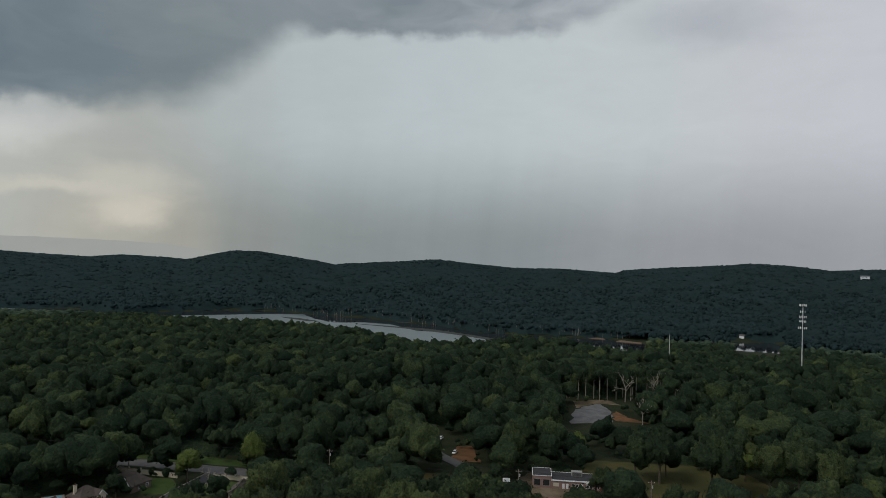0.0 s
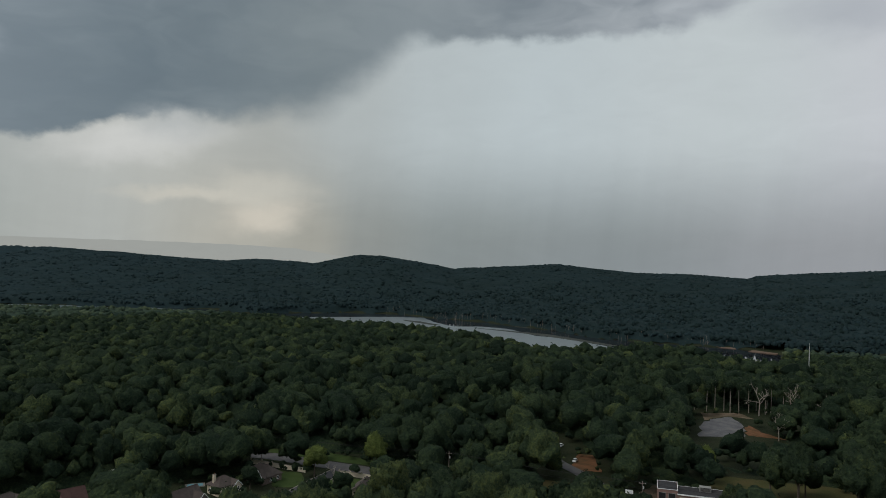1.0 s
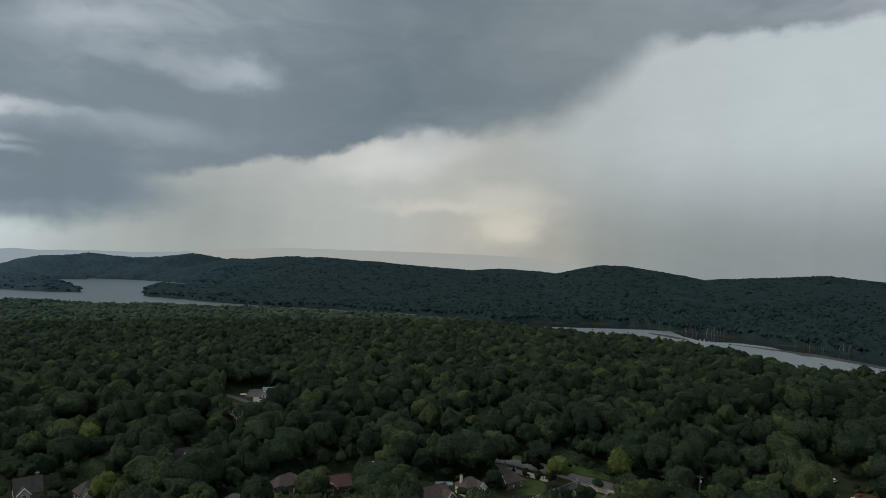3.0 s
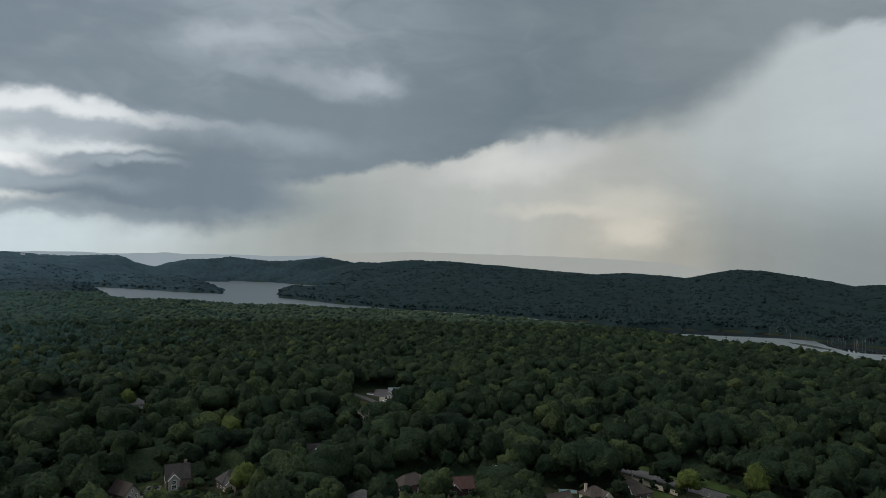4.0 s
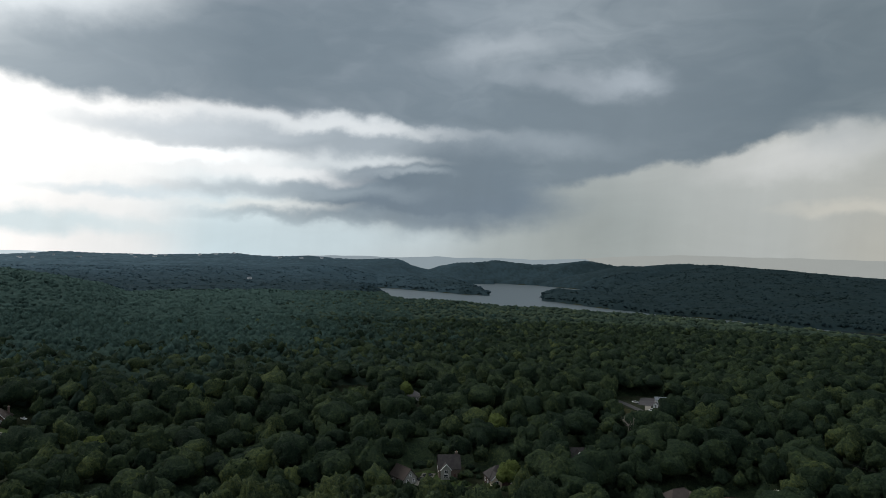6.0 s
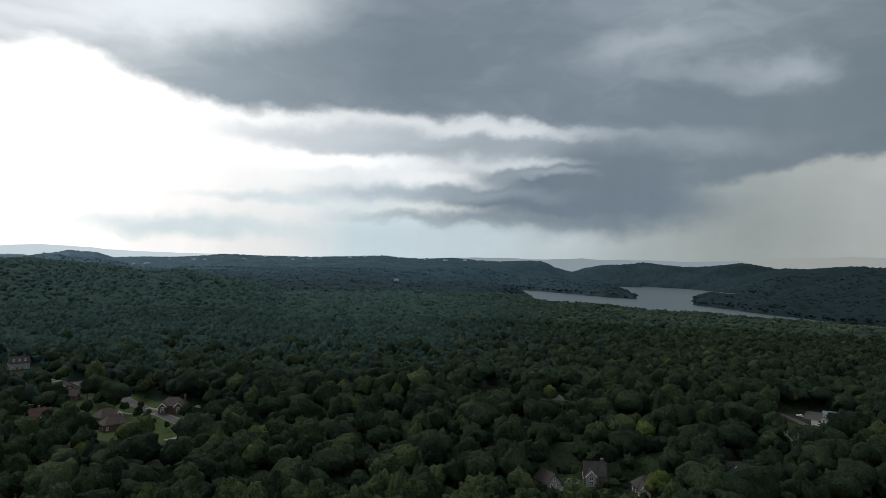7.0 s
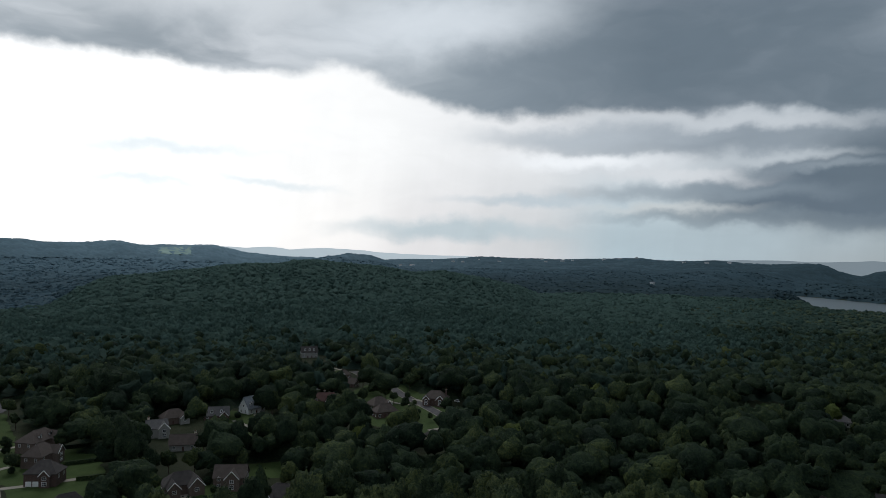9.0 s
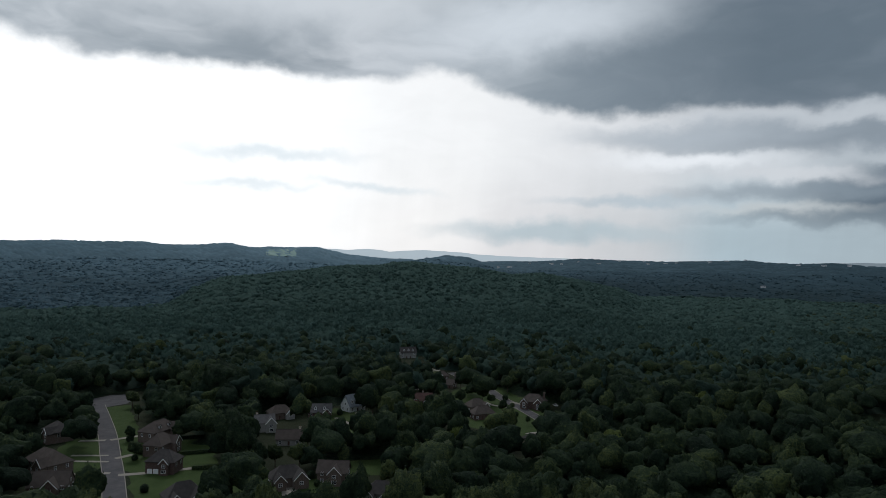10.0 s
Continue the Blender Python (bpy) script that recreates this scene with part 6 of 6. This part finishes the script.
for k, i in enumerate(first):
    s = rng.uniform(0.75, 1.32)
    m = pose(x[i], y[i], 0, 0, 0, rng.uniform(0, 360)) @ Matrix.Diagonal((s * rng.uniform(0.85, 1.1), s * rng.uniform(0.85, 1.1), s * rng.uniform(0.9, 1.1), 1))
    if k < 6:
        kinds[k].matrix_basis = m
    else:
        ob = copy_thing(kinds[k % 6], Matrix())
        ob.matrix_basis = m
def bright_tree(x, y, seed):
    r = np.random.RandomState(seed)
    root = new("tree")
    part("trunk", tube(bmesh.new(), (0, 0, -0.3), (0.2, 0, 9.0), 0.36, 0.14, 7), bark_m, root)
    v, t = lump(r, 4, 600, 0.034, seed % 2)
    s = r.uniform(0.85, 1.1)
    crown = new("crown", mesh_from("crown", v * np.array([12.0, 12.0, 13.5]) * s + np.array([0, 0, 2.6]), t))
    crown.data.materials.append(lime_m)
    crown.parent = root
    root.matrix_world = pose(x, y, 0, 0, 0, seed * 50)
    return tagged(root, "tree with bright yellow-green summer leaves", "tree", "bright green trees")


for k, (bx, by) in enumerate(BRIGHT):
    bright_tree(bx, by, 400 + k)
for k, (tx, ty, ts) in enumerate([(97, 312, 1.35), (88, 318, 1.1), (140, 300, 1.2), (114, 296, 1.5), (121, 303, 1.3), (150, 296, 1.3), (158, 284, 1.3), (103, 322, 0.9), (128, 330, 1.2), (67, 290, 0.75), (-126, 279, 0.55), (-312, -146, 1.4), (-302, -138, 1.3), (-318, -150, 1.2), (-420, -211, 1.4), (-337, -214, 0.45), (-308, -193, 0.5)]):
    ob = copy_thing(kinds[k % 6], Matrix())
    ob.matrix_basis = pose(tx, ty, 0, 0, 0, k * 71) @ Matrix.Diagonal((ts, ts, ts * 1.02, 1))
for k, (tx, ty, ts) in enumerate([(-432, -25, 0.5), (-473, -46, 0.75), (-513, -66, 0.9), (-452, -78, 0.5), (-430, -90, 1.05), (-414, -106, 1.0), (-513, -32, 0.7), (-439, -5, 0.6),
                                  (-448, -31, 0.5), (-470, -40, 0.42), (-311, -125, 0.62), (-302, -129, 0.8), (-310, -113, 0.7), (-350, -153, 0.6), (-343, -121, 0.55), (-408, -258, 0.6), (-381, -237, 0.5), (-421, -14, 0.3), (-438, -57, 0.35), (-465, -60, 0.6), (-405, -95, 0.9), (-420, 4, 0.55), (-535, -35, 0.8)]):
    ob = copy_thing(kinds[(k + 1) % 6], Matrix())
    ob.matrix_basis = pose(tx, ty, 0, 0, 0, k * 53) @ Matrix.Diagonal((ts, ts, ts, 1))
a_, d_ = polar(x[rest], y[rest])
# some estate trees share the haze-tinted foliage, more of them farther off
mixed = (a_ > 72 + 5 * ripple(x[rest], y[rest], 60, 16)) & (rng.uniform(size=len(rest)) < 0.3 * ease((d_ - 400) / 140))
rest, pines = rest[~mixed], rest[mixed]
grow("woodland", "dense dark green broadleaf woods round the houses", (x[rest], y[rest]), near_moulds, (10, 23), (0.54, 0.92), wood_m, 41)
grow("woodland", "haze-tinted trees mixed into the woods by the estate", (x[pines], y[pines]), near_moulds, (12, 22), (0.58, 0.95), mid_haze_m, 51)
# low growth where tall trees are cleared from the camera's lines of sight to the houses
x, y, _ = scatter(222, 520, 5.6, 36)
ok = (room(x, y) < 1) & (room(x, y, True) > -3.0) & (polar(x, y)[0] < 84) & (_.uniform(size=len(x)) < 0.85)
grow("thicket", "low bushes and young trees before the houses", (x[ok], y[ok]), mid_moulds, (3.0, 7.0), (0.8, 1.25), wood_m, 52)
x, y, _ = scatter(540, 1000, 9.2, 32)
ok = open_ground(x, y)
turn = np.degrees(np.arctan2(-x, y)) + 5 * ripple(x, y, 260, 15) + _.normal(size=len(x)) * 7
pick = (turn >= 62) & (_.uniform(size=len(x)) < 0.3 + 0.7 * ease((np.hypot(x, y) - 540) / 300))
side_a = ok & ~pick
grow("woodland", "dense dark green broadleaf canopy reaching to the lake", (x[side_a], y[side_a]), mid_moulds, (11, 18), (0.75, 1.1), wood_m, 42)
x, y, _ = scatter(540, 1000, 6.9, 37, 50.0)
turn = np.degrees(np.arctan2(-x, y)) + 5 * ripple(x, y, 260, 15) + _.normal(size=len(x)) * 7
ok = open_ground(x, y) & (turn >= 62) & (_.uniform(size=len(x)) < 0.35 + 0.65 * ease((np.hypot(x, y) - 540) / 300))
grow("woodland", "dense mixed woods below the hill, tinted blue-green for haze", (x[ok], y[ok]), pine_moulds, (11, 17), (0.5, 0.78), mid_haze_m, 47)
x, y, _ = scatter(1000, 1750, 10.8, 33)
ok = open_ground(x, y)
turn = np.degrees(np.arctan2(-x, y)) + 5 * ripple(x, y, 260, 15) + _.normal(size=len(x)) * 7
beyond = np.hypot(x, y) > along(np.degrees(np.arctan2(-x, y)), FAR_SHORE) - 40
veiled = hazy(x, y)
side_a, side_c, side_d = ok & (turn < 62) & ~beyond, ok & (turn < 62) & beyond, ok & (turn >= 62) & veiled
grow("woodland", "woods before the far ridge with blue haze painted in", (x[side_d], y[side_d]), far_moulds, (11, 15), (0.75, 1.1), distance_m, 50)
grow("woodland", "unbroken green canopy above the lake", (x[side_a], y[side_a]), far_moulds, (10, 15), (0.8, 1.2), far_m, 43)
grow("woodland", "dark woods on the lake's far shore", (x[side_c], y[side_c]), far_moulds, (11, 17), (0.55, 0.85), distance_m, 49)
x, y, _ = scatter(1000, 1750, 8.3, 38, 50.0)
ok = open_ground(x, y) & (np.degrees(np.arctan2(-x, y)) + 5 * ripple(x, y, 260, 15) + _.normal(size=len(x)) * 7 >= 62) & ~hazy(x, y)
grow("woodland", "woods over the round hill, tinted blue-green for haze", (x[ok], y[ok]), far_moulds, (10, 15), (0.68, 1.0), mid_haze_m, 48)
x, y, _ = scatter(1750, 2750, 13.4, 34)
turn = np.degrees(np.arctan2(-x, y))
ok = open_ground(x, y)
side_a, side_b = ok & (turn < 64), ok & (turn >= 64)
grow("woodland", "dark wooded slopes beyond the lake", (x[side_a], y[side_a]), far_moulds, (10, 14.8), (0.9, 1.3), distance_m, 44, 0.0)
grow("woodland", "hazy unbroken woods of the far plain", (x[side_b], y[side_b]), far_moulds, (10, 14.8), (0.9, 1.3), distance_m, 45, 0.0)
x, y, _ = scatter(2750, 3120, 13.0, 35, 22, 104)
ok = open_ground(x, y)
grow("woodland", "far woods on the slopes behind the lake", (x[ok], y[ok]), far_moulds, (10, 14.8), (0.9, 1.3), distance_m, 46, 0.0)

# young trees and brush that fill the gaps between the crowns
def understorey(label, a0, a1, radii, tall, material, seed):
    step = radii[1] - radii[0]
    hx, hy, ht = sheet(a0, a1, int(radians(a1 - a0) * (radii[0] + radii[-1]) / 2 / step), radii)
    r = np.random.RandomState(seed)
    hx, hy = hx + r.uniform(-0.35, 0.35, len(hx)) * step, hy + r.uniform(-0.35, 0.35, len(hx)) * step
    free = room(hx, hy) - 3
    if material is distance_m:
        a_, d_ = polar(hx, hy)
        free = np.where((a_ > 104) & ~hazy(hx, hy), -5, free)
        free = np.minimum(free, np.where(a_ < 66, d_ - along(a_, FAR_SHORE) + 20, 50))
    elif material is mid_haze_m:
        free = np.where(hazy(hx, hy), -5, free)
    elif material is far_m:
        a_, d_ = polar(hx, hy)
        free = np.minimum(free, along(a_, FAR_SHORE) - 60 - d_)
    rise = ease(free / 14)
    loose = 0.28 if material is distance_m else 0.5
    hz = height(hx, hy) + tall * r.uniform(1 - loose, 1 + loose, len(hx)) * rise - 0.3
    ht = ht[(free > 0)[ht].any(1)]
    ob = new("undergrowth", mesh_from("undergrowth", np.stack([hx, hy, hz], 1), ht, blue(hx, hy) if material is distance_m else haze_tint(hx, hy) - 0.04 if material is mid_haze_m else 0.36 + 0.12 * ripple(hx, hy, 90, seed + 1)))
    ob.data.materials.append(material)
    return tagged(ob, label, "undergrowth", kind="stuff")


understorey("dark green brush and young trees under the crowns", -37, 136, np.arange(226, 545, 5.0), 6.2, wood_m, 61)
understorey("dark green brush filling the broadleaf woods", -37, 62, np.arange(541, 1000, 6.0), 8.2, wood_m, 62)
understorey("brush filling the mixed woods, tinted blue-green for haze", 62, 136, np.arange(541, 1000, 6.0), 8.2, mid_haze_m, 63)
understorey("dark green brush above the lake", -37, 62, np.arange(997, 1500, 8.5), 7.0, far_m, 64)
understorey("brush over the round hill, tinted blue-green for haze", 62, 136, np.arange(997, 1760, 8.5), 8.0, mid_haze_m, 65)
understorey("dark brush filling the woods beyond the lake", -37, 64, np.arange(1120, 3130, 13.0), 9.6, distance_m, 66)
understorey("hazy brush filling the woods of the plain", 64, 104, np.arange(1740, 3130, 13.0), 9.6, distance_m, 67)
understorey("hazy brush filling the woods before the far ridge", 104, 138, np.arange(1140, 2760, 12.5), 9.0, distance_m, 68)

# the canopy of the farthest hills, rough sheets tinted with painted haze
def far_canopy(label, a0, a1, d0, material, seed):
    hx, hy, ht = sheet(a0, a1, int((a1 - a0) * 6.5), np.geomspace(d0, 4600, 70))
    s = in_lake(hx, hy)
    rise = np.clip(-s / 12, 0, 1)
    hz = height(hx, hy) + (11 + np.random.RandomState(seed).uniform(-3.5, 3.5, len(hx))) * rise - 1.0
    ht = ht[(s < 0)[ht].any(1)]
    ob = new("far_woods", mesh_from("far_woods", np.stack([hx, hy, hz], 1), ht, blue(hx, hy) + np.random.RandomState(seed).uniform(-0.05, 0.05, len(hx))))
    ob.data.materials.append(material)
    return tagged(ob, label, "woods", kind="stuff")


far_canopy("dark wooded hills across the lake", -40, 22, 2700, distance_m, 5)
far_canopy("wooded hills in the distance with blue haze painted in", 22, 104, 3080, distance_m, 6)
far_canopy("wooded ridge in the distance with pale blue haze painted in", 104, 140, 2700, distance_m, 7)

# a pasture sheet at canopy height on the far ridge, sunlight painted into its colour
hx, hy, ht = sheet(110.6, 112.9, 19, np.linspace(2860, 3090, 10))
pasture = new("pasture", mesh_from("pasture", np.stack([hx, hy, height(hx, hy) + 10.8 + 1.2 * ripple(hx, hy, 60, 77)], 1), ht, smooth=True))
pasture.data.materials.append(pasture_m)
tagged(pasture, "pasture on the far ridge with sunlight painted into its pale colour", "pasture", kind="structure")


# pale dead trunks standing along the lake's far shore
def shore_trunks(count, a0, a1, seed):
    r = np.random.RandomState(seed)
    a = r.uniform(a0, a1, count)
    d = along(a, FAR_SHORE) + r.uniform(2, 30, count)
    x, y = -np.sin(np.radians(a)) * d, np.cos(np.radians(a)) * d
    z = np.maximum(height(x, y), LAKE)
    vs, ts = [], []
    for k in range(count):
        tall, w = r.uniform(5, 12), r.uniform(0.12, 0.3)
        top = np.array([x[k] + r.normal() * 0.5, y[k] + r.normal() * 0.5, z[k] + tall])
        base = len(vs)
        for j in range(4):
            vs.append((x[k] + w * math.cos(j * 1.571), y[k] + w * math.sin(j * 1.571), z[k] - 0.5))
        for j in range(4):
            vs.append((top[0] + 0.3 * w * math.cos(j * 1.571), top[1] + 0.3 * w * math.sin(j * 1.571), top[2]))
        for j in range(4):
            i = (j + 1) % 4
            ts += [(base + j, base + i, base + 4 + i), (base + j, base + 4 + i, base + 4 + j)]
        ts += [(base + 4, base + 5, base + 6), (base + 4, base + 6, base + 7)]
    ob = new("shore_trunks", mesh_from("shore_trunks", np.array(vs), np.array(ts)))
    ob.data.materials.append(pole_m)
    return tagged(ob, "pale bare trunks along the lake's far shore", "dead trees", kind="stuff")


shore_trunks(260, -15, 14, 71)
